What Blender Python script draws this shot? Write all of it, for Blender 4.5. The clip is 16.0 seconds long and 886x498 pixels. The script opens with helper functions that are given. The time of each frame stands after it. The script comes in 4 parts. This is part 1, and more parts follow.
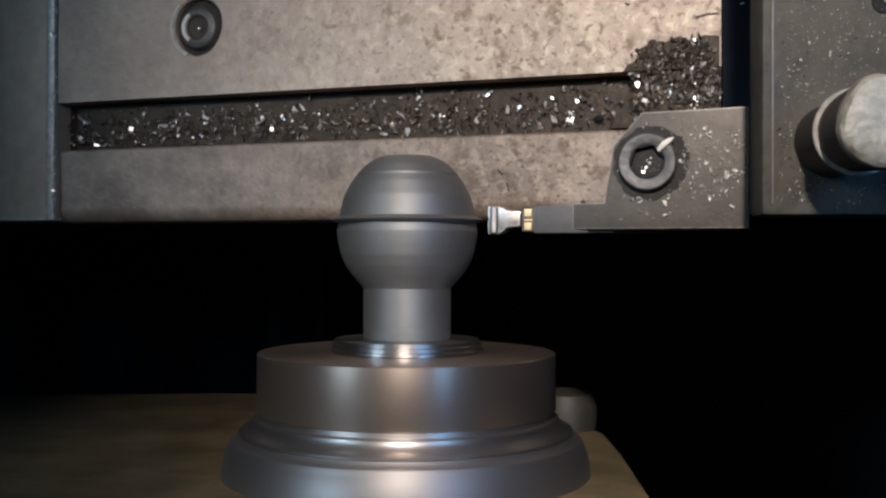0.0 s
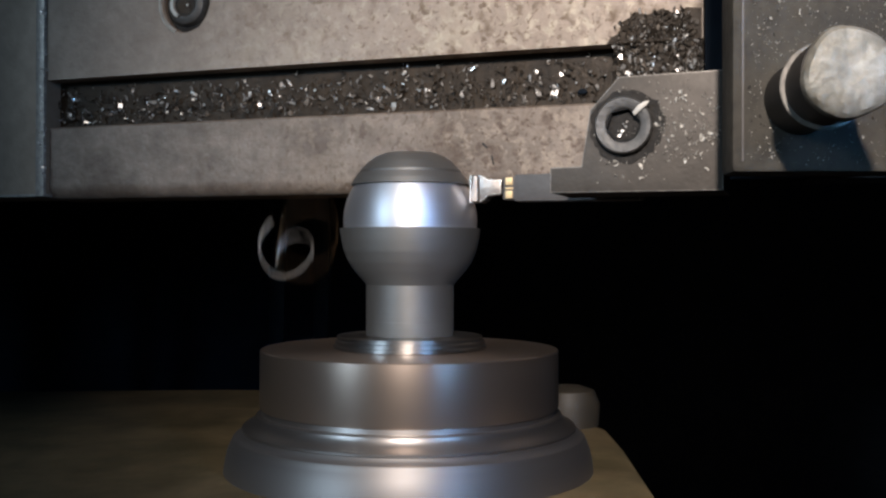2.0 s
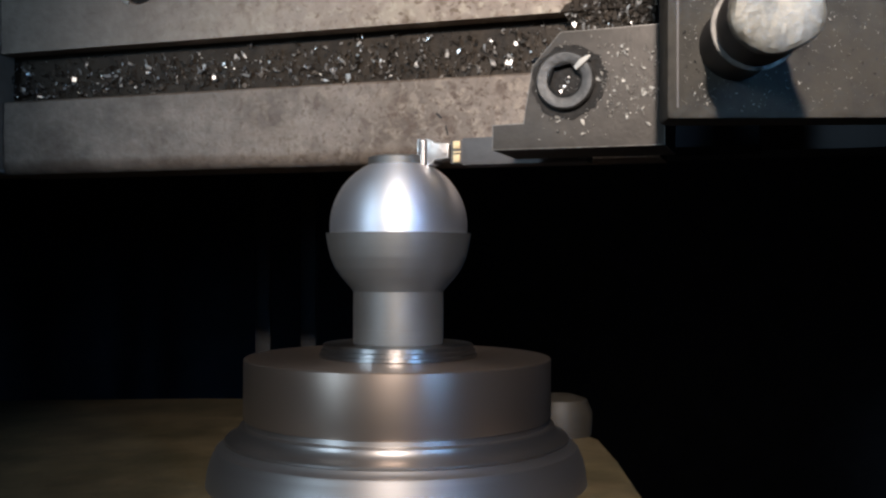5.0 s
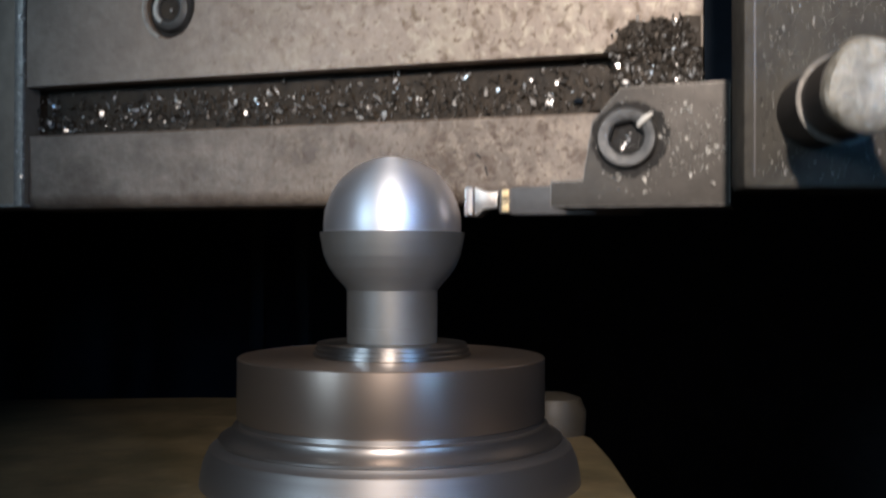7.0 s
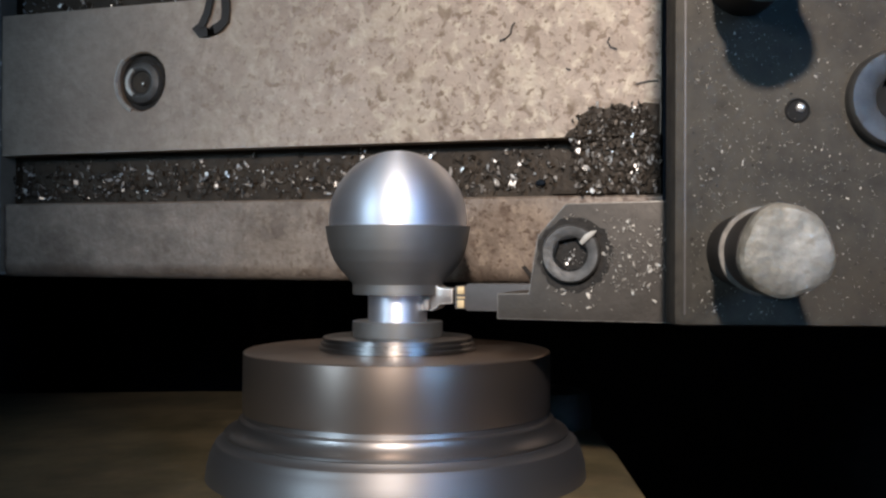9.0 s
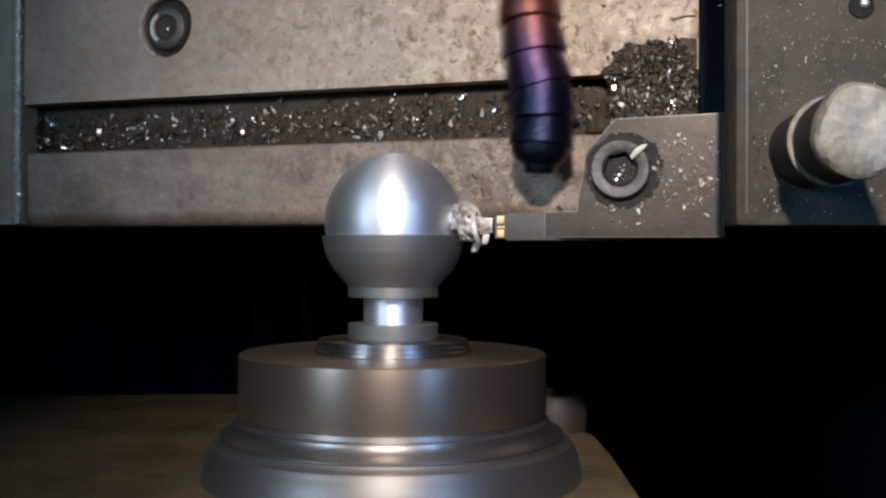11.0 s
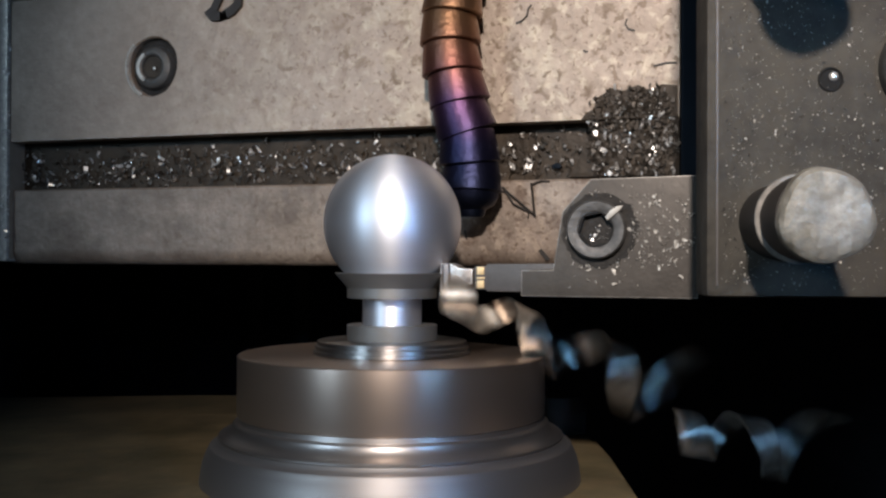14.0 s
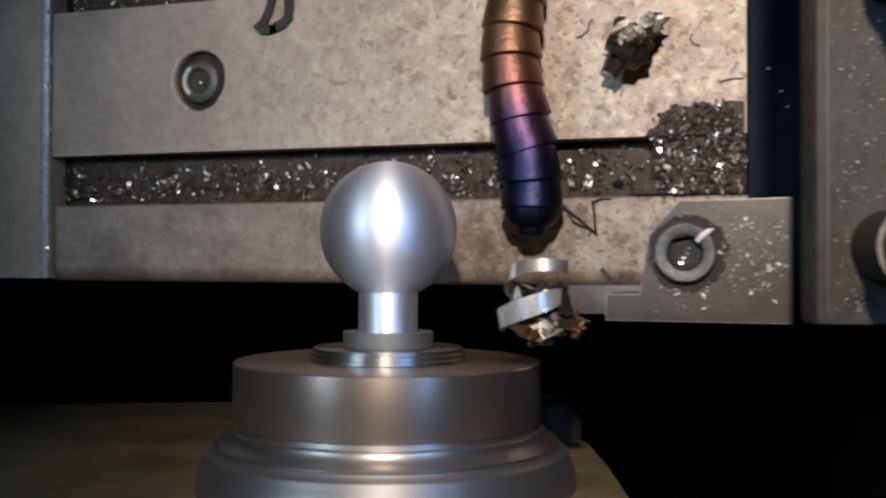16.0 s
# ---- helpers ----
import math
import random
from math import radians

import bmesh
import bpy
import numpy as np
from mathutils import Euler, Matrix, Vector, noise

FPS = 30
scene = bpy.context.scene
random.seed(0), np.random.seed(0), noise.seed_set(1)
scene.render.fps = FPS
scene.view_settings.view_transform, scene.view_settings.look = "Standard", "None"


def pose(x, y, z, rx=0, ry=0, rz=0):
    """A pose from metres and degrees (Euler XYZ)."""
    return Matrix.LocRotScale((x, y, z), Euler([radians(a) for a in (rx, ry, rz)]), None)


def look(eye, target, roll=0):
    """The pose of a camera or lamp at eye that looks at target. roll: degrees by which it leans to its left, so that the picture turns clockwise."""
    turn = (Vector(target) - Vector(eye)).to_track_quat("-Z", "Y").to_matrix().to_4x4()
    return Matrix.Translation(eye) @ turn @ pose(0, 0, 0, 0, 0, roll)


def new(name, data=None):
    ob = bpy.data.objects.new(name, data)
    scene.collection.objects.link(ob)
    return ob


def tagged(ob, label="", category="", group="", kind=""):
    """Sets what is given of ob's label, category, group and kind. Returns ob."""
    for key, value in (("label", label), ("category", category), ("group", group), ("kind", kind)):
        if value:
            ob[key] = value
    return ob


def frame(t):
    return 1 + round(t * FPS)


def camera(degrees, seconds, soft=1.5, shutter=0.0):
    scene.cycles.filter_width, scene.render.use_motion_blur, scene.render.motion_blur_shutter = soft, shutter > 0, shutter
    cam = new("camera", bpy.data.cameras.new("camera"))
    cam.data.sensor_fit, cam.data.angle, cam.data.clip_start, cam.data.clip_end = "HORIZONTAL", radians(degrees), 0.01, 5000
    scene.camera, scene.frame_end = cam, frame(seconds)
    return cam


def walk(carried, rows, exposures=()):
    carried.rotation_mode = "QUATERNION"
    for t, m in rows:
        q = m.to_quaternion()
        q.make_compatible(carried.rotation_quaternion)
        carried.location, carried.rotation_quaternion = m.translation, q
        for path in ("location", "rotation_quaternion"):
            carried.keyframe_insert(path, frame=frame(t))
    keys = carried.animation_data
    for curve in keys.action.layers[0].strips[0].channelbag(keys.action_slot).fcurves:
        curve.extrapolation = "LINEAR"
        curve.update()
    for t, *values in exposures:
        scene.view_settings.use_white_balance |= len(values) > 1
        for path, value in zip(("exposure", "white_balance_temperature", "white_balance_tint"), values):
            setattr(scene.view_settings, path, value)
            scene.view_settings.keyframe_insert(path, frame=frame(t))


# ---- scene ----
# The spindle axis is the z axis; z = 0 is the top of the chuck nose.
EYE_Z, LEAN = 0.0356, 0.18
CAM_ROWS = [  # seconds, distance from the axis, turn to the left, look up (degrees)
    (0.0, 0.3833, -2.001, 0.422),
    (0.5, 0.3833, -2.096, 0.453),
    (1.0, 0.3833, -2.191, 0.548),
    (1.5, 0.3833, -2.160, 0.516),
    (2.0, 0.3833, -1.843, 0.232),
    (2.5, 0.3833, -2.096, 0.516),
    (3.0, 0.3804, -2.413, 0.761),
    (3.5, 0.3726, -2.842, 1.187),
    (4.0, 0.3726, -2.779, 0.934),
    (4.5, 0.3726, -2.494, 0.650),
    (6.8, 0.3726, -2.747, 0.460),
    (7.0, 0.3726, -2.842, 0.492),
    (7.5, 0.3726, -3.032, 0.650),
    (8.0, 0.3726, -2.747, 0.397),
    (8.2, 0.3726, -2.684, 0.333),
    (10.3, 0.3726, -2.430, 0.017),
    (10.5, 0.3726, -2.494, 0.081),
    (11.0, 0.3726, -2.779, 0.301),
    (11.5, 0.3726, -2.937, 0.460),
    (12.0, 0.3726, -3.064, 0.555),
    (12.5, 0.3726, -2.747, 0.208),
    (13.0, 0.3726, -2.874, 0.397),
    (13.5, 0.3726, -3.127, 0.587),
    (14.0, 0.3726, -2.842, 0.365),
    (14.5, 0.3726, -2.589, 0.176),
    (15.0, 0.3726, -2.874, 0.492),
    (15.5, 0.3726, -2.969, 0.587),
    (16.0, 0.3726, -3.064, 0.744),
]


def eye_pose(dist, turn, up):
    a, b = radians(turn), radians(up)
    way = Vector((-math.sin(a) * math.cos(b), math.cos(a) * math.cos(b), math.sin(b)))
    eye = Vector((0, -dist, EYE_Z))
    return look(eye, eye + way, LEAN)


cam = camera(47.0, 16.0, soft=2.4, shutter=0.4)
walk(cam, [(t, eye_pose(d, a, b)) for t, d, a, b in CAM_ROWS])

# ---- world and lamps ----
world = bpy.data.worlds.new("world")
scene.world = world
world.use_nodes = True
world.node_tree.nodes["Background"].inputs[0].default_value = (0.85, 0.85, 0.95, 1)
world.node_tree.nodes["Background"].inputs[1].default_value = 0.045
scene.view_settings.exposure = 0.0


def area_lamp(name, eye, target, watts, color, sx, sy, spread=120):
    data = bpy.data.lights.new(name, "AREA")
    data.shape, data.size, data.size_y = "RECTANGLE", sx, sy
    data.energy, data.color, data.spread = watts, color, radians(spread)
    ob = new(name, data)
    ob.matrix_world = look(eye, target)
    return ob


LAMP = Vector((-0.042, -0.62, 0.310))


def spot_lamp(name, eye, target, watts, color, cone, radius):
    data = bpy.data.lights.new(name, "SPOT")
    data.energy, data.color, data.spot_size, data.spot_blend, data.shadow_soft_size = watts, color, radians(cone), 1.0, radius
    ob = new(name, data)
    ob.matrix_world = look(eye, target)
    return ob


spot_lamp("work_lamp_light", LAMP, (0.108, 0.03, 0.108), 23.5, (1.0, 0.885, 0.815), 49, 0.016)
area_lamp("led_strip_light", (0.27, -0.60, 0.16), (0.0, 0.0, 0.045), 0.060, (0.22, 0.52, 1.0), 0.05, 0.20, 40)
area_lamp("led_panel_light", (-0.56, -0.54, 0.20), (0.0, 0.0, 0.03), 0.130, (0.58, 0.79, 1.0), 0.46, 0.32, 15)


# ---- materials ----
def mat(name, rgb, rough=0.5, metal=0.0, spread=0.25, scale=60.0, bump=0.0, bump_scale=400.0, stain=None, stain_scale=14.0,
        stain_amount=0.5, aniso=0.0, coat=0.0):
    m = bpy.data.materials.new(name)
    m.use_nodes = True
    nt = m.node_tree
    b = nt.nodes["Principled BSDF"]
    co = nt.nodes.new("ShaderNodeTexCoord").outputs["Object"]

    def noise_node(s, detail=4.0, rough_=0.6):
        n = nt.nodes.new("ShaderNodeTexNoise")
        n.inputs["Scale"].default_value, n.inputs["Detail"].default_value, n.inputs["Roughness"].default_value = s, detail, rough_
        nt.links.new(co, n.inputs["Vector"])
        return n.outputs["Fac"]

    fine = noise_node(scale)
    ramp = nt.nodes.new("ShaderNodeValToRGB")
    ramp.color_ramp.elements[0].position, ramp.color_ramp.elements[1].position = 0.3, 0.7
    ramp.color_ramp.elements[0].color = (*[c * (1 - spread) for c in rgb], 1)
    ramp.color_ramp.elements[1].color = (*[min(1, c * (1 + spread)) for c in rgb], 1)
    nt.links.new(fine, ramp.inputs[0])
    color = ramp.outputs[0]
    if stain:
        big = noise_node(stain_scale, 8.0, 0.7)
        r2 = nt.nodes.new("ShaderNodeValToRGB")
        r2.color_ramp.elements[0].position, r2.color_ramp.elements[1].position = 0.42, 0.62
        mx = nt.nodes.new("ShaderNodeMath")
        mx.operation, mx.inputs[1].default_value = "MULTIPLY", stain_amount
        nt.links.new(big, r2.inputs[0])
        nt.links.new(r2.outputs[0], mx.inputs[0])
        mix = nt.nodes.new("ShaderNodeMix")
        mix.data_type = "RGBA"
        nt.links.new(mx.outputs[0], mix.inputs[0])
        nt.links.new(color, mix.inputs[6])
        mix.inputs[7].default_value = (*stain, 1)
        color = mix.outputs[2]
    nt.links.new(color, b.inputs["Base Color"])
    mr = nt.nodes.new("ShaderNodeMapRange")
    mr.inputs[3].default_value, mr.inputs[4].default_value = max(0.05, rough - 0.1), min(1, rough + 0.1)
    nt.links.new(noise_node(scale * 0.4), mr.inputs[0])
    nt.links.new(mr.outputs[0], b.inputs["Roughness"])
    b.inputs["Metallic"].default_value = metal
    b.inputs["Coat Weight"].default_value = coat
    if aniso:
        tan = nt.nodes.new("ShaderNodeTangent")
        tan.direction_type, tan.axis = "RADIAL", "Z"
        nt.links.new(tan.outputs[0], b.inputs["Tangent"])
        b.inputs["Anisotropic"].default_value = aniso
        b.inputs["Anisotropic Rotation"].default_value = 0.25
    if bump:
        bp = nt.nodes.new("ShaderNodeBump")
        bp.inputs["Strength"].default_value, bp.inputs["Distance"].default_value = bump, 0.001
        nt.links.new(noise_node(bump_scale, 6.0), bp.inputs["Height"])
        nt.links.new(bp.outputs[0], b.inputs["Normal"])
    return m


def turned(name, rgb, rough, aniso, groove, metal=1.0):
    """Turned metal: fine tool marks that run round the axis."""
    m = mat(name, rgb, rough, metal, 0.06, 90.0, aniso=aniso)
    nt = m.node_tree
    co = nt.nodes.new("ShaderNodeTexCoord").outputs["Object"]
    mp = nt.nodes.new("ShaderNodeMapping")
    mp.inputs["Scale"].default_value = (4, 4, 2600)
    nt.links.new(co, mp.inputs[0])
    n = nt.nodes.new("ShaderNodeTexNoise")
    n.inputs["Scale"].default_value, n.inputs["Detail"].default_value = 1.0, 3.0
    nt.links.new(mp.outputs[0], n.inputs["Vector"])
    bp = nt.nodes.new("ShaderNodeBump")
    bp.inputs["Strength"].default_value, bp.inputs["Distance"].default_value = groove, 0.0002
    nt.links.new(n.outputs["Fac"], bp.inputs["Height"])
    nt.links.new(bp.outputs[0], nt.nodes["Principled BSDF"].inputs["Normal"])
    return m


BRIGHT = turned("freshly_turned_steel", (0.84, 0.87, 0.94), 0.51, 0.60, 0.12, 0.94)
DULL = turned("rough_turned_steel", (0.215, 0.215, 0.21), 0.60, 0.3, 0.3, 0.85)
CHUCK = turned("ground_chuck_steel", (0.47, 0.385, 0.325), 0.36, 0.6, 0.06, 0.93)
RINGS = turned("brushed_ring_steel", (0.46, 0.43, 0.41), 0.40, 0.6, 0.10, 0.95)
BODY = turned("satin_chuck_steel", (0.36, 0.34, 0.33), 0.52, 0.5, 0.12, 0.92)
STEP = turned("polished_step_steel", (0.42, 0.42, 0.42), 0.32, 0.5, 0.06)
PLATE = mat("worn_cast_plate", (0.345, 0.278, 0.224), 0.52, 0.25, 0.13, 160, 0.4, 260, (0.17, 0.125, 0.095), 11.0, 0.55)


def worn_spots(m, light, dark):
    """Chipped light flecks and dark pits, thicker towards the tool's end of the plate."""
    nt = m.node_tree
    b = nt.nodes["Principled BSDF"]
    old = b.inputs["Base Color"].links[0].from_socket
    co = nt.nodes.new("ShaderNodeTexCoord").outputs["Object"]
    sep = nt.nodes.new("ShaderNodeSeparateXYZ")
    nt.links.new(co, sep.inputs[0])
    along = nt.nodes.new("ShaderNodeMapRange")
    along.inputs[1].default_value, along.inputs[2].default_value = -0.17, 0.02
    nt.links.new(sep.outputs[0], along.inputs[0])
    for scale, lo, hi, color, amount in ((210, 0.53, 0.62, light, 0.6), (420, 0.58, 0.66, dark, 0.7), (130, 0.55, 0.66, dark, 0.75), (55, 0.54, 0.66, light, 0.5), (240, 0.60, 0.66, dark, 0.8)):
        n = nt.nodes.new("ShaderNodeTexNoise")
        n.inputs["Scale"].default_value, n.inputs["Detail"].default_value, n.inputs["Distortion"].default_value = scale, 4.0, 0.4
        nt.links.new(co, n.inputs["Vector"])
        mr = nt.nodes.new("ShaderNodeMapRange")
        mr.inputs[1].default_value, mr.inputs[2].default_value, mr.inputs[4].default_value = lo, hi, amount
        nt.links.new(n.outputs["Fac"], mr.inputs[0])
        mul = nt.nodes.new("ShaderNodeMath")
        mul.operation = "MULTIPLY"
        nt.links.new(mr.outputs[0], mul.inputs[0])
        nt.links.new(along.outputs[0], mul.inputs[1])
        mix = nt.nodes.new("ShaderNodeMix")
        mix.data_type = "RGBA"
        nt.links.new(mul.outputs[0], mix.inputs[0])
        nt.links.new(old, mix.inputs[6])
        mix.inputs[7].default_value = (*color, 1)
        old = mix.outputs[2]
    nt.links.new(old, b.inputs["Base Color"])


worn_spots(PLATE, (0.52, 0.45, 0.35), (0.14, 0.095, 0.06))
BAR = mat("darker_mottled_bar", (0.235, 0.187, 0.150), 0.5, 0.25, 0.2, 120, 0.5, 220, (0.11, 0.080, 0.060), 26.0, 0.75)
worn_spots(BAR, (0.37, 0.30, 0.235), (0.10, 0.065, 0.045))
GROOVE = mat("oily_groove", (0.038, 0.027, 0.017), 0.5, 0.1, 0.4, 160, 0.6, 300)
WALL = mat("grey_machine_side", (0.31, 0.245, 0.185), 0.5, 0.2, 0.15, 120, 0.2, 300)
HOLDER = mat("oxide_tool_steel", (0.062, 0.054, 0.046), 0.5, 0.3, 0.2, 200, 0.15, 700, (0.062, 0.055, 0.047), 45.0, 0.5)
BLOCK = mat("grey_clamp_steel", (0.036, 0.0325, 0.027), 0.66, 0.0, 0.40, 240, 0.12, 600, (0.062, 0.054, 0.041), 42.0, 0.7)
for dull in (BLOCK, HOLDER, GROOVE):
    dull.node_tree.nodes["Principled BSDF"].inputs["Specular IOR Level"].default_value = 0.25
# black of the oily dirt, and of the shade painted into the counterbore
DIRT_AND_SHADE = mat("black_dirt_and_bore_shade", (0.016, 0.014, 0.012), 0.8, 0.0, 0.5, 500, 0.6, 900)
CAP = mat("worn_cap_screw", (0.085, 0.083, 0.080), 0.5, 0.4, 0.3, 260, 0.3, 700)
SCREW = mat("black_oxide_screw", (0.055, 0.054, 0.051), 0.42, 0.5, 0.3, 200, 0.2, 500)
BIGSCREW = mat("worn_bolt_steel", (0.25, 0.235, 0.20), 0.5, 0.35, 0.35, 160, 0.6, 260, (0.11, 0.10, 0.078), 75.0, 0.8)
CHIP = mat("bright_swarf", (0.80, 0.78, 0.75), 0.30, 0.75, 0.15, 300)
STRAW = mat("straw_tinted_swarf", (0.36, 0.24, 0.14), 0.36, 1.0, 0.2, 300)
TAN = mat("warm_grey_swarf", (0.60, 0.51, 0.43), 0.38, 0.7, 0.25, 300)
FRESH = mat("fresh_pale_swarf", (0.60, 0.58, 0.56), 0.5, 0.3, 0.3, 400, 0.3, 600)
COILED = mat("greyed_coil_swarf", (0.40, 0.36, 0.31), 0.34, 0.8, 0.3, 250)
OILED = mat("dark_swarf_and_nest_shade", (0.065, 0.053, 0.040), 0.28, 0.8, 0.4, 150, 0.3, 400)
FOIL = mat("crushed_grey_swarf", (0.26, 0.235, 0.195), 0.36, 0.5, 0.5, 150, 0.3, 400)
FLECK = mat("pale_chip_dust", (0.43, 0.41, 0.37), 0.45, 0.2, 0.3, 300)
DARKCHIP = mat("dark_swarf", (0.058, 0.048, 0.038), 0.5, 0.5, 0.4, 300)
RUB = mat("faintly_rubbed_edge", (0.20, 0.185, 0.165), 0.5, 0.4, 0.4, 300)
HOLE = mat("unlit_hole", (0.004, 0.004, 0.004), 0.9)
EDGE = mat("worn_bright_edge", (0.38, 0.36, 0.33), 0.45, 0.4, 0.3, 300)
INSERT = mat("coated_insert", (0.42, 0.37, 0.335), 0.34, 0.9, 0.15, 300, 0.2, 700)
GOLD = mat("gold_insert_coating", (0.72, 0.54, 0.30), 0.45, 0.5, 0.15, 300)
BLADE = mat("dark_blade_steel", (0.085, 0.080, 0.078), 0.5, 0.4, 0.15, 200, 0.1, 400)
# navy for the shaded gap at the slide's end, and for the oily lump
NAVY = mat("navy_gap_shade_and_lump", (0.007, 0.011, 0.017), 0.75, 0.0, 0.3, 50)
NAVY.node_tree.nodes["Principled BSDF"].inputs["Specular IOR Level"].default_value = 0.1
# near-black, so that the back behind the slide reads as unlit
BLACK = mat("unlit_back_black", (0.012, 0.014, 0.018), 0.6, 0.0, 0.2, 30)
BROWN = mat("oily_brown_cover", (0.165, 0.122, 0.064), 0.55, 0.0, 0.35, 40, 0.4, 120, (0.05, 0.048, 0.022), 12.0, 0.6)
SHEET = mat("dark_enclosure_sheet", (0.15, 0.16, 0.19), 0.6, 0.0, 0.2, 20)
# near-black too: the dimness of the deep rails is in their colour
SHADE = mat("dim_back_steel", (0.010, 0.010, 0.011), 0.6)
KNOB = mat("brown_cover_bolt", (0.036, 0.030, 0.022), 0.6, 0.0, 0.3, 60)
INK = mat("black_marker_ink", (0.015, 0.012, 0.01), 0.6)


def hose_material():
    """Copper at the top that turns purple and then blue towards the nozzle, as heat-tinted metal does."""
    m = mat("heat_tinted_copper", (0.5, 0.3, 0.2), 0.38, 0.9, 0.2, 200, 0.30, 480)
    nt = m.node_tree
    b = nt.nodes["Principled BSDF"]
    sep = nt.nodes.new("ShaderNodeSeparateXYZ")
    nt.links.new(nt.nodes.new("ShaderNodeTexCoord").outputs["Object"], sep.inputs[0])
    mr = nt.nodes.new("ShaderNodeMapRange")
    mr.inputs[1].default_value, mr.inputs[2].default_value = 0.0, 0.10
    nt.links.new(sep.outputs[2], mr.inputs[0])
    r = nt.nodes.new("ShaderNodeValToRGB")
    e = r.color_ramp.elements
    e[0].position, e[0].color = 0.0, (0.012, 0.018, 0.036, 1)
    e[1].position, e[1].color = 1.0, (0.13, 0.085, 0.060, 1)
    for p, c in ((0.28, (0.018, 0.018, 0.050, 1)), (0.45, (0.065, 0.032, 0.072, 1)), (0.60, (0.19, 0.08, 0.065, 1)), (0.80, (0.24, 0.13, 0.07, 1))):
        e.new(p).color = c
    nt.links.new(mr.outputs[0], r.inputs[0])
    nt.links.new(r.outputs[0], b.inputs["Base Color"])
    return m


HOSE = hose_material()


# ---- mesh helpers ----
def finish(bm, angle=32):
    bmesh.ops.recalc_face_normals(bm, faces=bm.faces[:])
    for f in bm.faces:
        f.smooth = True
    for e in bm.edges:
        if len(e.link_faces) != 2 or e.calc_face_angle(0) > radians(angle):
            e.smooth = False


def part(name, bm, material, parent=None, label="", edge=None):
    finish(bm)
    me = bpy.data.meshes.new(name)
    bm.to_mesh(me)
    bm.free()
    me.materials.append(material)
    me.materials.append(edge or material)
    ob = new(name, me)
    ob.parent = parent
    if label:
        ob["label"] = label
    return ob


def thing(name, label, category, group="", kind=""):
    return tagged(new(name), label, category, group, kind)


def revolve(profile, start=0.0, sweep=360.0, n=128):
    """Turn a closed or axis-to-axis outline of (radius, height) round z."""
    bm = bmesh.new()
    full = sweep >= 360
    steps = n if full else n // 2
    cols = []
    for i in range(steps if full else steps + 1):
        a = radians(start + sweep * i / steps)
        cols.append([bm.verts.new((r * math.cos(a), r * math.sin(a), z)) for r, z in profile])
    m = len(profile)
    for i in range(steps):
        a, b = cols[i], cols[(i + 1) % len(cols)]
        for j in range(m - 1 if full else m):
            k = (j + 1) % m
            bm.faces.new((a[j], b[j], b[k], a[k]))
    if not full:
        bm.faces.new(cols[0])
        bm.faces.new(cols[-1])
    bmesh.ops.remove_doubles(bm, verts=bm.verts[:], dist=1e-6)
    return bm


def prism(outline, y0, y1, bevel=0.0004):
    """An outline in x, z with thickness from y0 to y1 and slightly broken edges."""
    bm = bmesh.new()
    a = [bm.verts.new((x, y0, z)) for x, z in outline]
    b = [bm.verts.new((x, y1, z)) for x, z in outline]
    n = len(outline)
    bm.faces.new(a)
    bm.faces.new(b[::-1])
    for i in range(n):
        bm.faces.new((a[i], b[i], b[(i + 1) % n], a[(i + 1) % n]))
    bmesh.ops.recalc_face_normals(bm, faces=bm.faces[:])
    if bevel:
        made = bmesh.ops.bevel(bm, geom=bm.edges[:], offset=bevel, segments=2, affect="EDGES", profile=0.6)
        for f in made["faces"]:
            f.material_index = 1
    return bm


def box(x0, x1, y0, y1, z0, z1, bevel=0.0004):
    return prism([(x0, z0), (x1, z0), (x1, z1), (x0, z1)], y0, y1, bevel)


def turn_y(bm, x, y, z):
    """Lay a piece turned round z along -y, with its z = 0 at (x, y, z)."""
    bmesh.ops.transform(bm, matrix=Matrix.Translation((x, y, z)) @ Matrix.Rotation(radians(90), 4, "X"), verts=bm.verts[:])
    return bm


# ---- enclosure ----
def enclosure():
    def sheet(name, *b):
        tagged(part(name, box(*b, bevel=0), SHEET), "dark painted sheet steel of the machine enclosure", "wall", kind="structure")
    sheet("wall_north", -1.2, 1.2, 1.40, 1.43, -0.5, 1.0)
    sheet("wall_south", -1.2, 1.2, -1.23, -1.20, -0.5, 1.0)
    sheet("wall_west", -1.23, -1.2, -1.23, 1.43, -0.5, 1.0)
    sheet("wall_east", 1.2, 1.23, -1.23, 1.43, -0.5, 1.0)
    sheet("ceiling", -1.23, 1.23, -1.23, 1.43, 1.0, 1.03)
    sheet("floor", -1.23, 1.23, -1.23, 1.43, -0.53, -0.5)


enclosure()


def headstock():
    h = thing("headstock", "oily brown cast headstock face behind the chuck", "machine part")
    out = []
    for x, y in ((-0.600, -0.069), (-0.600, 0.150), (-0.330, 0.196), (-0.260, 0.206), (-0.110, 0.215), (-0.040, 0.212), (0.016, 0.187), (0.064, 0.112), (0.090, 0.082), (0.088, 0.030), (0.080, -0.069)):
        out.append((x, y))
    bm = prism(out, 0.0, 0.44, 0.004)
    bmesh.ops.transform(bm, matrix=Matrix(((1, 0, 0, 0), (0, 0, 1, 0), (0, -1, 0, -0.044), (0, 0, 0, 1))), verts=bm.verts[:])
    part("casting", bm, BROWN, h)
    part("cover_bolt", revolve([(0, -0.052), (0.014, -0.052), (0.0145, -0.042), (0.012, -0.036), (0.006, -0.034), (0, -0.0335)], n=32), KNOB, h,
         "brownish round bolt head").location = (0.074, 0.09, 0.008)
    return h


headstock()


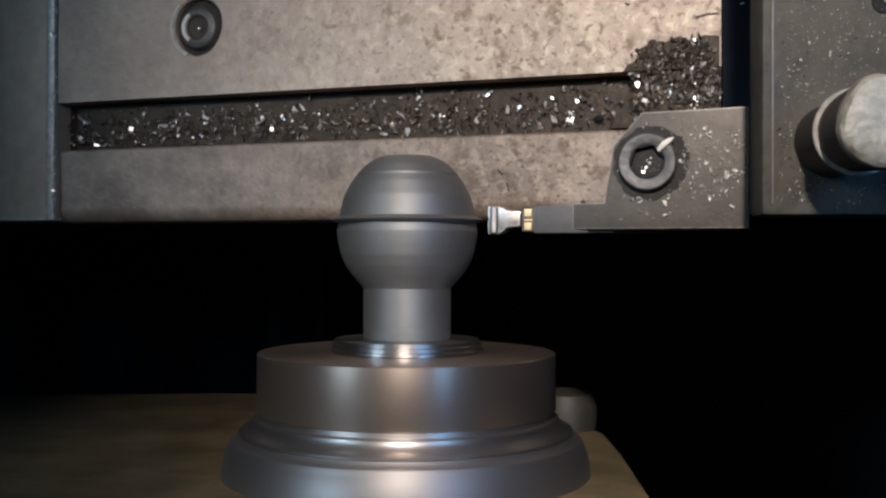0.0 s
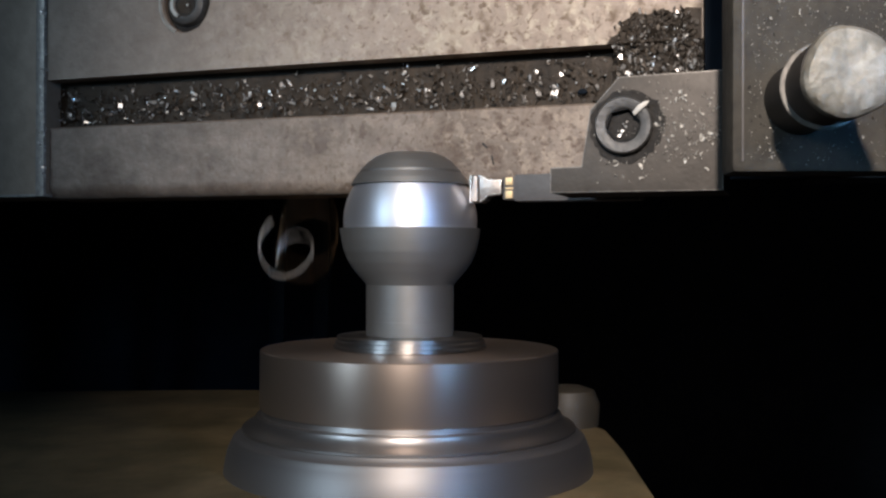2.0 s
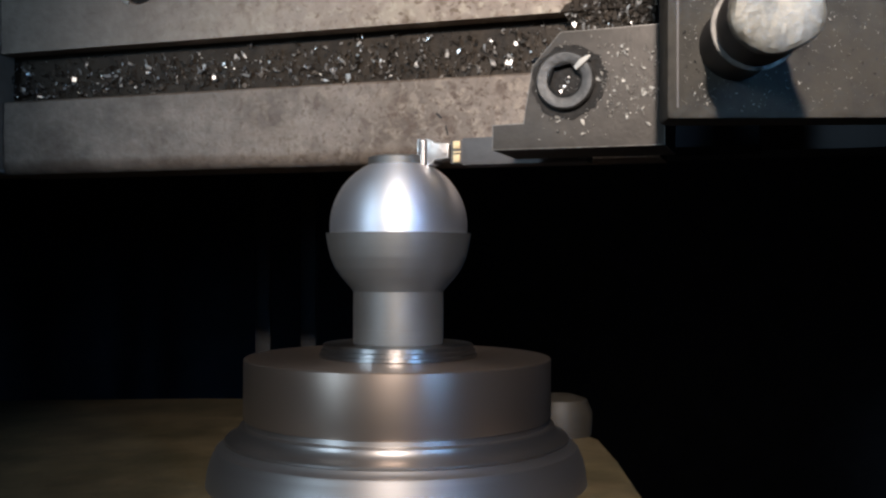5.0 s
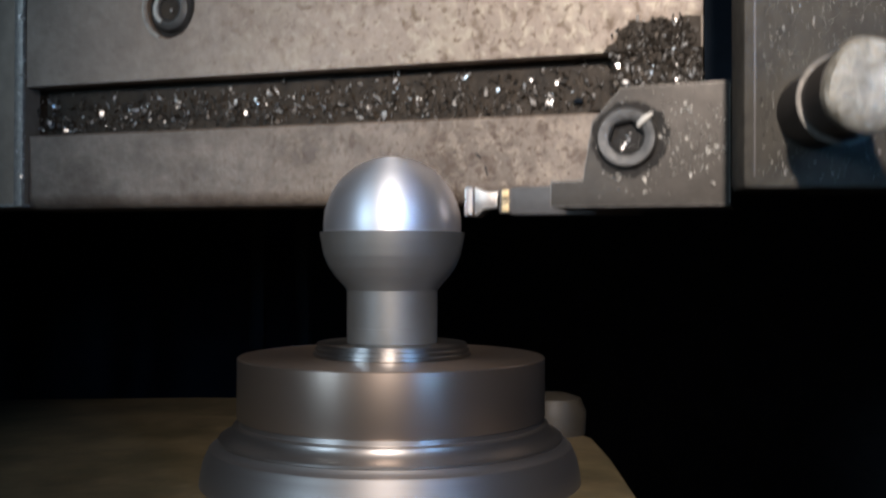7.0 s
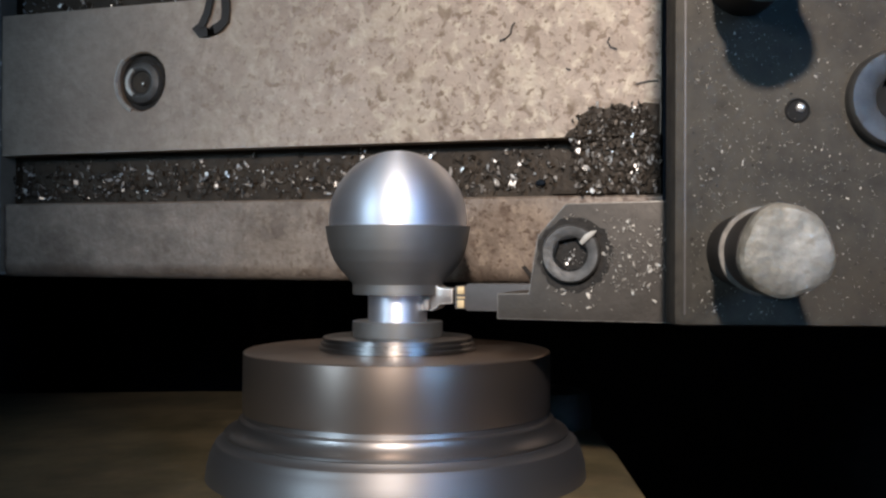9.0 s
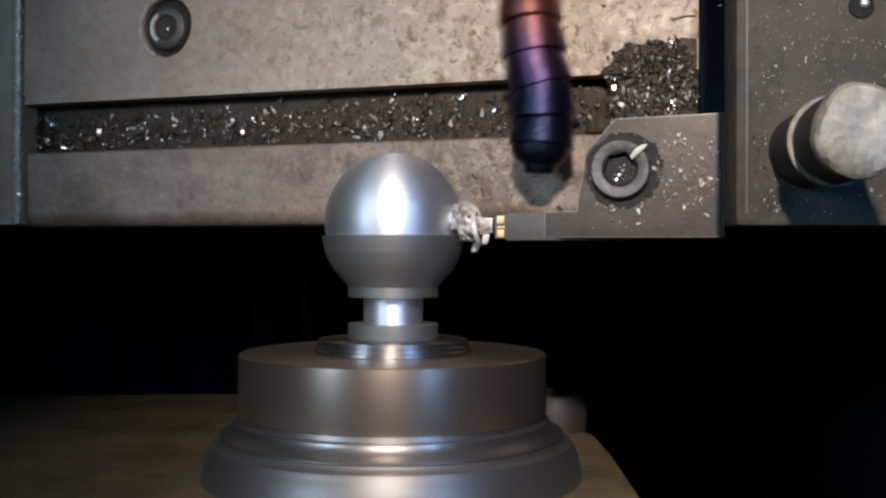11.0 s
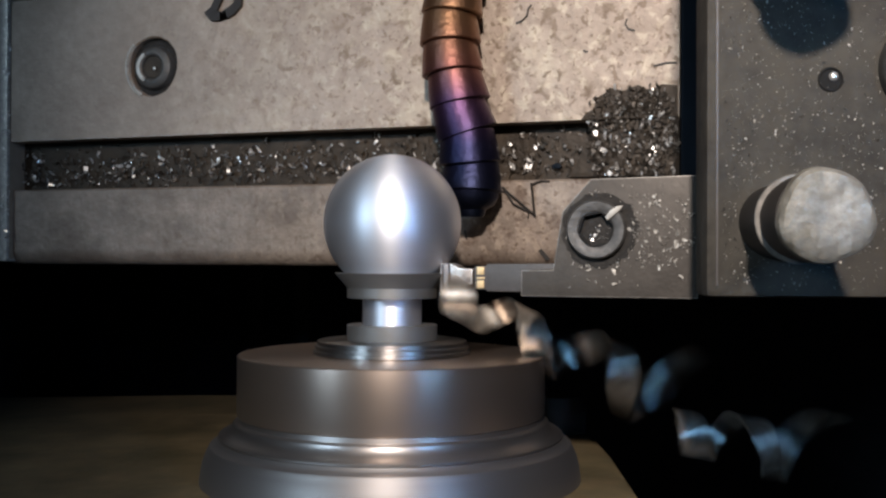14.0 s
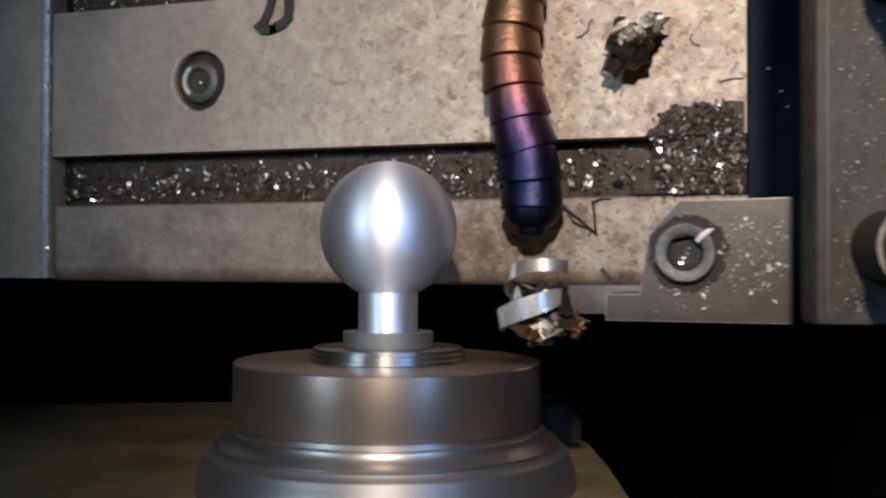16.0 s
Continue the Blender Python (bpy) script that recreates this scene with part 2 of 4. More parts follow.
def guide_rail(x, y):
    g = thing("guide_rail", "dim grey upright rail deep in the machine", "rail", "rails at the back")
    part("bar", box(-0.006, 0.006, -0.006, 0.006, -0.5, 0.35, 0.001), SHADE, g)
    g.location = (x, y, 0)


guide_rail(-0.105, 0.43)
guide_rail(-0.070, 0.43)


# ---- chuck ----
def build_chuck():
    c = thing("chuck", "ground steel lathe chuck nose with stepped rings", "chuck")
    nose = [(0.0, 0.0), (0.0290, 0.0), (0.0551, 0.0), (0.0555, -0.0004), (0.0556, -0.0205), (0.0552, -0.0213), (0.0, -0.0213)]
    part("nose", revolve(nose), CHUCK, c)
    ring = [(0.0, -0.0215), (0.0548, -0.0215), (0.0549, -0.0231), (0.0564, -0.0234), (0.0568, -0.0238), (0.0569, -0.0244), (0.0575, -0.0255), (0.0585, -0.0265), (0.0600, -0.0273), (0.0614, -0.0277), (0.0619, -0.0282),
            (0.0618, -0.0290), (0.0, -0.0290)]
    part("clamping_ring", revolve(ring), RINGS, c, "bright coved clamping ring")
    body = [(0.0, -0.0292), (0.0620, -0.0292), (0.0626, -0.0301), (0.0636, -0.0309), (0.0648, -0.0313), (0.0652, -0.0318), (0.0653, -0.0324), (0.0662, -0.0340), (0.0671, -0.0362), (0.0679, -0.0395), (0.0685, -0.0440),
            (0.0689, -0.0500), (0.0690, -0.10), (0.0688, -0.12), (0.0, -0.12)]
    part("body", revolve(body), BODY, c, "satin grey chuck body")
    part("spindle", revolve([(0, -0.1202), (0.06, -0.1202), (0.06, -0.49), (0, -0.49)]), CHUCK, c)
    return c


chuck = build_chuck()

# ---- workpiece ----
BALL_R, BALL_Z, NECK_R = 0.0251, 0.0473, 0.0108
LOW_JOIN = BALL_Z - math.sqrt(BALL_R ** 2 - NECK_R ** 2)
STOCK = [(0.0103, 0.0164), (0.0238, 0.0164), (0.0260, 0.0182), (0.0290, 0.0209), (0.0322, 0.0231), (0.0362, 0.0248), (0.0402, 0.0257), (0.0432, 0.0262), (0.0448, 0.0264),
         (0.0452, 0.0264), (0.0475, 0.0258), (0.0520, 0.0253), (0.0580, 0.0239), (0.0630, 0.0213), (0.0665, 0.0188), (0.0695, 0.0160), (0.0715, 0.0132), (0.0730, 0.0096), (0.0739, 0.0)]


def stock_radius(z):
    return float(np.interp(z, [a for a, b in STOCK], [b for a, b in STOCK]))


def core_radius(z):
    if z < LOW_JOIN:
        return NECK_R
    return math.sqrt(max(0.0, BALL_R ** 2 - (z - BALL_Z) ** 2))


def build_workpiece():
    w = thing("workpiece", "bright turned steel ball on a neck, part still rough grey", "workpiece")
    foot = [(0.0, 0.0002), (0.0284, 0.0002), (0.0286, 0.0004), (0.0286, 0.0013), (0.0284, 0.0015), (0.0277, 0.0016), (0.0277, 0.0020), (0.0280, 0.0022), (0.0280, 0.0030), (0.0278, 0.0032), (0.0270, 0.0033),
            (0.0270, 0.0038), (0.0272, 0.0040), (0.0272, 0.0047), (0.0270, 0.0048), (0.0, 0.0048)]
    ball = [(BALL_R * math.sin(a), BALL_Z + BALL_R * math.cos(a)) for a in [math.pi * k / 60 for k in range(61)]]
    ball = [p for p in ball if p[1] > LOW_JOIN + 0.0002]
    core = [(0.0, 0.0060), (NECK_R, 0.0060), (NECK_R, LOW_JOIN)] + ball[::-1]
    core[-1] = (0.0, BALL_Z + BALL_R)
    part("foot", revolve(foot), STEP, w)
    part("flange", revolve([(0.0, 0.0049), (0.0163, 0.0049), (0.0164, 0.0052), (0.0164, 0.01035), (0.0, 0.01035)]), DULL, w, "dull rough-turned flange under the neck")
    body = part("ball_and_neck", revolve(core, n=160), BRIGHT, w)
    return w, body


workpiece, spun = build_workpiece()


def layer(z0, z1, off, limit=1.0, least=0.0, material=None):
    """A ring of stock between two heights, in two halves that the tool takes off at the time off."""
    zs = [z0 + (z1 - z0) * k / 4 for k in range(5)]
    outer = [(min(limit, stock_radius(z)), z) for z in zs]
    inner = [(max(least, core_radius(z) - 0.0002), z) for z in zs]
    halves = []
    for k, start in enumerate((-60, 120)):
        piece = part("stock_layer", revolve(outer + inner[::-1], start, 180), material or DULL, workpiece, "dull rough-turned layer of stock")
        halves.append((piece, off, 1 if k == 0 else -1))
    return halves


LAYERS = []
UP = [(0.0448, 0.0472, 0.12), (0.0472, 0.0495, 0.13), (0.0495, 0.0520, 0.55), (0.0520, 0.0545, 0.66), (0.0545, 0.0570, 1.05), (0.0570, 0.0590, 1.42), (0.0590, 0.0610, 1.78),
      (0.0610, 0.0630, 2.12), (0.0630, 0.0655, 2.55)]
DOWN = [(0.0422, 0.0448, 10.72), (0.0400, 0.0422, 11.15), (0.0378, 0.0400, 11.65), (0.0357, 0.0378, 12.15), (0.0334, 0.0357, 12.62), (0.0312, 0.0334, 13.1),
        (0.0292, 0.0312, 13.6), (0.0275, 0.0292, 14.1)]


def cap_shell(r0, r1, off):
    """A tube of the stock left on the crown, between two radii."""
    tops = [(b, a) for a, b in STOCK if a > 0.060][::-1]
    rs = [r0 + (r1 - r0) * k / 6 for k in range(7)]
    top = [(r, float(np.interp(r, [a for a, b in tops], [b for a, b in tops]))) for r in rs]
    low = [(r, max(0.0655, BALL_Z + math.sqrt(max(0.0, BALL_R ** 2 - r * r)) - 0.0002)) for r in rs]
    for k, start in enumerate((-60, 120)):
        piece = part("stock_layer", revolve(low + top[::-1], start, 180), DULL, workpiece, "dull rough-turned layer of stock")
        LAYERS.append((piece, off, 1 - 2 * k))


cap_shell(0.0168, 0.0190, 2.92)
cap_shell(0.0142, 0.0168, 3.68)
cap_shell(0.0112, 0.0142, 4.16)
cap_shell(0.0060, 0.0112, 5.1)
cap_shell(0.0, 0.0060, 5.5)
for z0, z1, off in UP + DOWN:
    LAYERS += layer(z0, z1, off)
for z0, z1, off in ((0.0238, 0.0275, 14.75), (0.0202, 0.0238, 15.12)):
    LAYERS += layer(z0, z1, 14.08, least=0.0158)
    LAYERS += layer(z0, z1, off, limit=0.01585, material=BRIGHT)
for k, start in enumerate((-60, 120)):  # the sharp lip above the ball's middle
    lip = revolve([(0.0262, 0.0480), (0.0288, 0.0489), (0.0290, 0.0492), (0.0284, 0.0495), (0.0259, 0.0505)], start, 180)
    LAYERS.append((part("burr", lip, DULL, workpiece, "thin sharp lip of rough metal"), 0.12, 1 - 2 * k))
LAYERS += layer(0.0104, 0.0202, 8.6)

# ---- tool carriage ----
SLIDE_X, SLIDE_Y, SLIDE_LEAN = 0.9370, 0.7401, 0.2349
YAW = 21.03
CARRIAGE_ROWS = [  # seconds, along the cross slide, along the spindle axis
    (0.0, 0.00758, 0.0129),
    (0.5, 0.00252, 0.01238),
    (1.0, 0.00184, 0.01663),
    (1.5, 0.00100, 0.02),
    (2.0, -0.00055, 0.02319),
    (2.5, -0.00203, 0.02644),
    (3.0, -0.00365, 0.02957),
    (3.5, -0.00556, 0.03303),
    (4.0, -0.00958, 0.03483),
    (4.5, -0.01274, 0.03635),
    (4.7, -0.01406, 0.0369),
    (5.3, -0.02015, 0.0385),
    (5.9, -0.02577, 0.0392),
    (6.3, -0.01124, 0.0392),
    (6.6, 0.00281, 0.0390),
    (6.8, 0.00355, 0.03574),
    (7.0, 0.00356, 0.01955),
    (7.5, 0.00438, -0.01714),
    (8.0, -0.00727, -0.01741),
    (8.2, -0.00813, -0.01654),
    (8.7, -0.01171, -0.0165),
    (9.3, -0.01612, -0.0165),
    (9.7, -0.01612, -0.0165),
    (10.0, 0.00094, -0.0160),
    (10.3, 0.00311, -0.01111),
    (10.5, 0.00330, 0.00415),
    (11.0, 0.00139, 0.00934),
    (11.5, 0.00136, 0.00705),
    (12.0, 0.00139, 0.00379),
    (12.5, 0.00000, -0.0),
    (13.0, -0.00093, -0.00283),
    (13.5, -0.00240, -0.00567),
    (14.0, -0.00541, -0.00815),
    (14.5, -0.00809, -0.0111),
    (15.0, -0.01071, -0.01297),
    (15.5, -0.00692, -0.01372),
    (16.0, 0.02160, -0.01299),
]


def carriage_pose(s, z):
    return pose(0, 0, 0, 0, 0, -YAW) @ pose(s, 0, z)


def carriage_at(t):
    ts = [r[0] for r in CARRIAGE_ROWS]
    return carriage_pose(float(np.interp(t, ts, [r[1] for r in CARRIAGE_ROWS])), float(np.interp(t, ts, [r[2] for r in CARRIAGE_ROWS])))


def flakes(n, where, size, seed):
    """Loose chips: small bent slivers."""
    rnd = random.Random(seed)
    bm = bmesh.new()
    for _ in range(n):
        x, y, z = where(rnd)
        s = size * rnd.choice((0.35, 0.5, 0.6, 0.8, 1.0, 1.5))
        m = Matrix.Translation((x, y, z)) @ Euler([rnd.uniform(0, 6.3) for _ in range(3)]).to_matrix().to_4x4()
        w = s * rnd.uniform(0.25, 0.6)
        c = [m @ Vector(p) for p in ((-s, -w, 0), (0, -w, s * 0.4), (s, -w * 0.4, 0), (s, w * 0.4, 0), (0, w, s * 0.4), (-s, w, 0))]
        v = [bm.verts.new(p) for p in c]
        bm.faces.new((v[0], v[1], v[4], v[5]))
        bm.faces.new((v[1], v[2], v[3], v[4]))
    return bm


def ribbon(points, width, twist, thick=0.00025, axis=None):
    bm = bmesh.new()
    rows = []
    for i, p in enumerate(points):
        d = (points[min(i + 1, len(points) - 1)] - points[max(i - 1, 0)]).normalized()
        side = (axis - d * axis.dot(d)).normalized() if axis else d.cross(Vector((0.3, 0.5, 0.8))).normalized()
        side.rotate(Matrix.Rotation(twist * i, 3, d))
        up = d.cross(side) * thick
        w = width * (0.8 + 0.2 * math.sin(i * 0.23))
        rows.append([bm.verts.new(p + side * w + up), bm.verts.new(p - side * w + up), bm.verts.new(p - side * w - up), bm.verts.new(p + side * w - up)])
    for a, b in zip(rows, rows[1:]):
        for k in range(4):
            bm.faces.new((a[k], b[k], b[(k + 1) % 4], a[(k + 1) % 4]))
    bm.faces.new(rows[0])
    bm.faces.new(rows[-1][::-1])
    return bm


def socket_screw(name, parent, x, y, z, r, depth, socket, material, label):
    """A cap screw whose face looks along -y, with a deep hexagon socket."""
    s = part(name, turn_y(revolve([(socket * 1.02, 0.0), (socket * 1.02, depth * 0.94), (socket * 1.10, depth), (r * 0.93, depth), (r * 0.985, depth * 0.84), (r, depth * 0.70), (r, 0), (socket * 1.02, 0.0)], n=56), x, y, z),
             material, parent, label)
    hexa = bmesh.new()
    pts = [[hexa.verts.new((rr * math.cos(radians(60 * k + 12)), rr * math.sin(radians(60 * k + 12)), d)) for k in range(6)]
           for rr, d in ((socket * 1.15, depth * 0.93), (socket * 1.0, depth * 0.93), (socket * 0.97, depth * 0.12))]
    for a, b in ((0, 1), (1, 2)):
        for k in range(6):
            hexa.faces.new((pts[a][k], pts[a][(k + 1) % 6], pts[b][(k + 1) % 6], pts[b][k]))
    part("hex_socket", turn_y(hexa, x, y, z), HOLE, s)
    part("socket_floor", turn_y(revolve([(0, depth * 0.10), (socket, depth * 0.10), (socket, depth * 0.14), (0, depth * 0.14)], n=24), x, y, z), HOLE, s)
    return s


BOLT_X = 0.0148


def round_bar(x0, x1, y0, y1, z0, z1, r):
    """A bar along x whose front lower edge is worn to a round."""
    arc = [(y0 + r - r * math.sin(radians(a)), z0 + r - r * math.cos(radians(a))) for a in range(0, 91, 10)]
    section = [(y1, z0)] + arc + [(y0, z1 - 0.0008), (y0 + 0.0008, z1), (y1, z1)]
    bm = bmesh.new()
    ends = [[bm.verts.new((x, y, z)) for y, z in section] for x in (x0, x1)]
    n = len(section)
    for k in range(n):
        bm.faces.new((ends[0][k], ends[0][(k + 1) % n], ends[1][(k + 1) % n], ends[1][k]))
    bm.faces.new(ends[0][::-1])
    bm.faces.new(ends[1])
    return bm
SCREW_AT = (-0.1684, 0.1318)


def holed_plate(outline, hx, hz, r, y0, y1, n=48):
    """A plate with a round counterbore whose mouth is worn and slightly uneven."""
    rnd = random.Random(3)
    bm = bmesh.new()
    ways = [2 * math.pi * k / n for k in range(n)]
    radii = [r * (1 + 0.02 * math.sin(3 * a) + rnd.uniform(-0.012, 0.012)) for a in ways]
    loops = []
    for y, grow in ((y0, 1.05), (y0 + 0.0009, 1.0), (y1, 0.98)):
        loops.append([bm.verts.new((hx + q * grow * math.cos(a), y, hz + q * grow * math.sin(a))) for q, a in zip(radii, ways)])
    front = [bm.verts.new((x, y0, z)) for x, z in outline]
    back = [bm.verts.new((x, y1, z)) for x, z in outline]
    m = len(outline)
    for k in range(m):
        bm.faces.new((front[k], front[(k + 1) % m], back[(k + 1) % m], back[k]))
    for p, q in zip(loops, loops[1:]):
        for k in range(n):
            bm.faces.new((p[k], p[(k + 1) % n], q[(k + 1) % n], q[k]))
    for outer, hole in ((front, loops[0]), (back, loops[2])):
        rim = [bm.edges.get((v[k], v[(k + 1) % len(v)])) for v in (outer, hole) for k in range(len(v))]
        bmesh.ops.triangle_fill(bm, use_beauty=True, use_dissolve=False, edges=rim)
    return bm


def worn_face(r, y0, y1, x, z):
    """The hammered end of a bolt: an uneven, flattened round with broken edges."""
    rnd = random.Random(5)
    bm = bmesh.new()
    n = 44
    rings = []
    for rr, y in ((1.0, y0), (1.02, y0 + 0.35 * (y1 - y0)), (0.985, y0 + 0.72 * (y1 - y0)), (0.90, y1 - 0.0003), (0.62, y1), (0.30, y1 - 0.0002)):
        ring = []
        for k in range(n):
            a = 2 * math.pi * k / n
            flat = 1 + 0.035 * math.cos(3 * a + 0.9) + 0.020 * math.cos(5 * a + 2.0) + rnd.uniform(-0.008, 0.008)
            ring.append(bm.verts.new((x + r * rr * flat * math.cos(a), -y + rnd.uniform(-0.00015, 0.00015), z + r * rr * flat * math.sin(a))))
        rings.append(ring)
    for p, q in zip(rings, rings[1:]):
        for k in range(n):
            bm.faces.new((p[k], p[(k + 1) % n], q[(k + 1) % n], q[k]))
    bm.faces.new(rings[0][::-1])
    bm.faces.new(rings[-1])
    return bm


def build_carriage():
    c = thing("tool_carriage", "worn steel cross slide carrying the turning tool, littered with chips", "machine part")
    part("slide_plate", holed_plate([(-0.2545, 0.0989), (0.0884, 0.0989), (0.0884, 0.1680), (-0.2545, 0.1680)], SCREW_AT[0], SCREW_AT[1], 0.0136, 0.083, 0.110), PLATE, c,
         "worn stained grey-brown slide plate")
    part("upper_plate", box(-0.2545, 0.0884, 0.083, 0.110, 0.194, 0.330, 0.0008), PLATE, c)
    part("groove", box(-0.270, 0.0886, 0.0970, 0.130, 0.034 + 0.008, 0.330, 0), GROOVE, c, "oily groove full of chips")
    part("lower_bar", round_bar(-0.2600, 0.0884, 0.0860, 0.1270, 0.0390, 0.0752, 0.0075), BAR, c, "darker, mottled and stained lower bar of the slide")
    part("side_wall", box(-0.420, -0.2547, 0.0812, 0.130, 0.0400, 0.330, 0.0015), WALL, c, "plain grey side of the slide", EDGE)
    part("wall_edge", box(-0.2605, -0.2549, 0.0806, 0.0900, 0.0402, 0.330, 0.0012), EDGE, c, "rubbed light edge of the slide's side")
    # dark sheet in the gap beside the clamp block, its shade coloured in
    part("end_cover", box(0.0887, 0.1300, 0.0838, 0.1300, 0.0420, 0.330, 0.0006), NAVY, c, "blue-black sheet for the shaded gap at the slide's end")
    for x, z in ((0.1010, 0.1140), (0.1035, 0.1080), (0.1100, 0.0840), (0.0960, 0.1230)):
        part("chip", prism([(x, z), (x + 0.0018, z + 0.0002), (x + 0.0016, z + 0.0008), (x + 0.0002, z + 0.0007)], 0.0834, 0.0839, 0), FLECK, c)
    # added dark sheet behind the gaps, where the depth is in shade
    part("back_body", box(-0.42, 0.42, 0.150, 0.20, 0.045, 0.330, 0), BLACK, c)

    # chips that cling to the slide
    def in_groove(r):
        return r.uniform(-0.262, 0.088), 0.0954 + r.uniform(-0.0015, 0.0015), r.triangular(0.0752, 0.0985, 0.081)

    def in_corner(r):
        return r.uniform(0.050, 0.088), 0.0832 + r.uniform(-0.0012, 0.0006), r.uniform(0.076, 0.101)

    rag = random.Random(44)
    edge_line = [(0.0884, 0.1180), (0.0820, 0.1195), (0.0760, 0.1170), (0.0720, 0.1215), (0.0660, 0.1180), (0.0600, 0.1190), (0.0570, 0.1150), (0.0540, 0.1130), (0.0525, 0.1060), (0.0500, 0.1020), (0.0470, 0.0986)]
    edge_line = [(x, 0.0989 + (z - 0.0989) * 0.62) for x, z in edge_line]
    edge_line = [(x + rag.uniform(-0.0008, 0.0008), z + rag.uniform(-0.0010, 0.0010)) for x, z in edge_line[1:-1]]
    part("grime", prism([(0.0880, 0.0986), (0.0880, 0.1110)] + edge_line + [(0.0470, 0.0986)], 0.0818, 0.0832, 0.0004), GROOVE, c, "dark oily heap in the plate's corner")

    part("grime", prism([(0.0400, 0.0758), (0.0880, 0.0758), (0.0880, 0.0990), (0.0540, 0.0990), (0.0515, 0.0930), (0.0470, 0.0880), (0.0450, 0.0820)], 0.0845, 0.1005, 0.0006), GROOVE, c, "dark oily heap of chips")

    def on_heap(r):
        return r.triangular(0.049, 0.088, 0.078), 0.0812 + r.uniform(-0.001, 0.001), r.triangular(0.098, 0.112, 0.101)

    def in_top(r):
        return r.uniform(-0.253, 0.088), 0.0954 + r.uniform(-0.0015, 0.0015), r.uniform(0.1685, 0.19)

    tagged(part("swarf", flakes(420, in_groove, 0.0013, 1), CHIP, c), kind="stuff")
    tagged(part("swarf", flakes(150, in_corner, 0.0012, 2), CHIP, c), kind="stuff")
    tagged(part("swarf", flakes(300, in_top, 0.0016, 3), CHIP, c), kind="stuff")
    tagged(part("swarf", flakes(1300, in_groove, 0.0013, 4), DARKCHIP, c), kind="stuff")
    tagged(part("swarf", flakes(700, in_corner, 0.0012, 5), DARKCHIP, c), kind="stuff")
    tagged(part("swarf", flakes(140, lambda r: (-0.2547 + r.uniform(-0.003, 0.001), 0.0812 + r.uniform(-0.001, 0.0), r.uniform(0.05, 0.2)), 0.0010, 6), CHIP, c), kind="stuff")

    tagged(part("swarf", flakes(600, on_heap, 0.0011, 14), DARKCHIP, c), kind="stuff")
    tagged(part("swarf", flakes(70, on_heap, 0.0011, 15), CHIP, c), kind="stuff")
    rnd = random.Random(77)
    kinds = []
    for k in range(4):
        data = part("chip", flakes(1, lambda r: (0, 0, 0), 0.0016 + 0.0003 * k, 90 + k), CHIP, c)
        data.matrix_basis = pose(-0.20 + 0.06 * k, 0.0950, 0.085 + 0.003 * k, 60 * k, 40, 20)
        kinds.append(data.data)
    for k in range(110):
        if k < 70:
            x, y, z = rnd.uniform(-0.258, 0.045), 0.0948 - rnd.uniform(0, 0.001), rnd.triangular(0.0765, 0.0975, 0.083)
        else:
            x, y, z = rnd.uniform(0.052, 0.087), 0.0822, rnd.uniform(0.077, 0.108)
        one = new("chip", kinds[k % 4])
        one.parent = c
        one.matrix_basis = pose(x, y, z, rnd.uniform(-80, 80), rnd.uniform(0, 360), rnd.uniform(-60, 60))
    # counterbored screw in the plate
    sx, sz = SCREW_AT
    # the recess's shade is put into the floor's near-black colour
    part("counterbore", turn_y(revolve([(0.0, 0.0), (0.0150, 0.0), (0.0150, 0.0004), (0.0, 0.0004)], n=48), sx, 0.0880, sz), DIRT_AND_SHADE, c, "near-black floor for the shade in a counterbore")
    # pale arc paints the light caught on the left lip of the recess
    part("recess_lip", turn_y(revolve([(0.0136, 0.0), (0.0158, 0.0), (0.0154, 0.0007), (0.0142, 0.0009), (0.0136, 0.0)], 135, 110, n=48), sx, 0.0829, sz), FLECK, c, "pale arc for the light on the recess's left lip")
    screw = part("plate_screw", turn_y(revolve([(0.0, 0.0030), (0.0046, 0.0030), (0.0056, 0.0052), (0.0066, 0.0058), (0.0078, 0.0057), (0.0096, 0.0046), (0.0106, 0.0024), (0.0108, 0.0)], n=48), sx - 0.0006, 0.0880, sz - 0.0004), CAP, c,
                 "dull domed screw sunk in the plate")
    # a second pale arc paints the glint on the screw head
    part("worn_rim", turn_y(revolve([(0.0056, 0.0050), (0.0080, 0.0052), (0.0076, 0.0066), (0.0060, 0.0066)], 120, 120, n=48), sx - 0.0006, 0.0880, sz - 0.0004), FLECK, screw, "pale arc for the glint on the screw's left rim")
    part("screw_hollow", turn_y(revolve([(0.0, 0.0034), (0.0046, 0.0034), (0.0050, 0.0040), (0.0, 0.0040)], n=28), sx - 0.0006, 0.0880, sz - 0.0004), GROOVE, screw)
    part("chip", turn_y(revolve([(0.0, 0), (0.0009, 0.0), (0.0005, 0.0006), (0, 0.0008)], n=8), sx + 0.0012, 0.0828, sz - 0.0012), CHIP, screw)
    # marker strokes
    def stroke(x0, z0, x1, z1, y=0.0857, w=0.0009):
        d = Vector((x1 - x0, z1 - z0)).normalized() * w
        n = Vector((-d.y, d.x)) * 0.6
        part("marker_stroke", prism([(x0 + n.x, z0 + n.y), (x0 - n.x, z0 - n.y), (x1 - n.x, z1 - n.y), (x1 + n.x, z1 + n.y)], y, y + 0.0004, 0), INK, c)
    stroke(-0.0115, 0.0600, -0.0090, 0.0578, w=0.0008)
    stroke(-0.0070, 0.0545, -0.0060, 0.0505, w=0.0006)
    stroke(0.0275, 0.0462, 0.0315, 0.0420, w=0.0015)
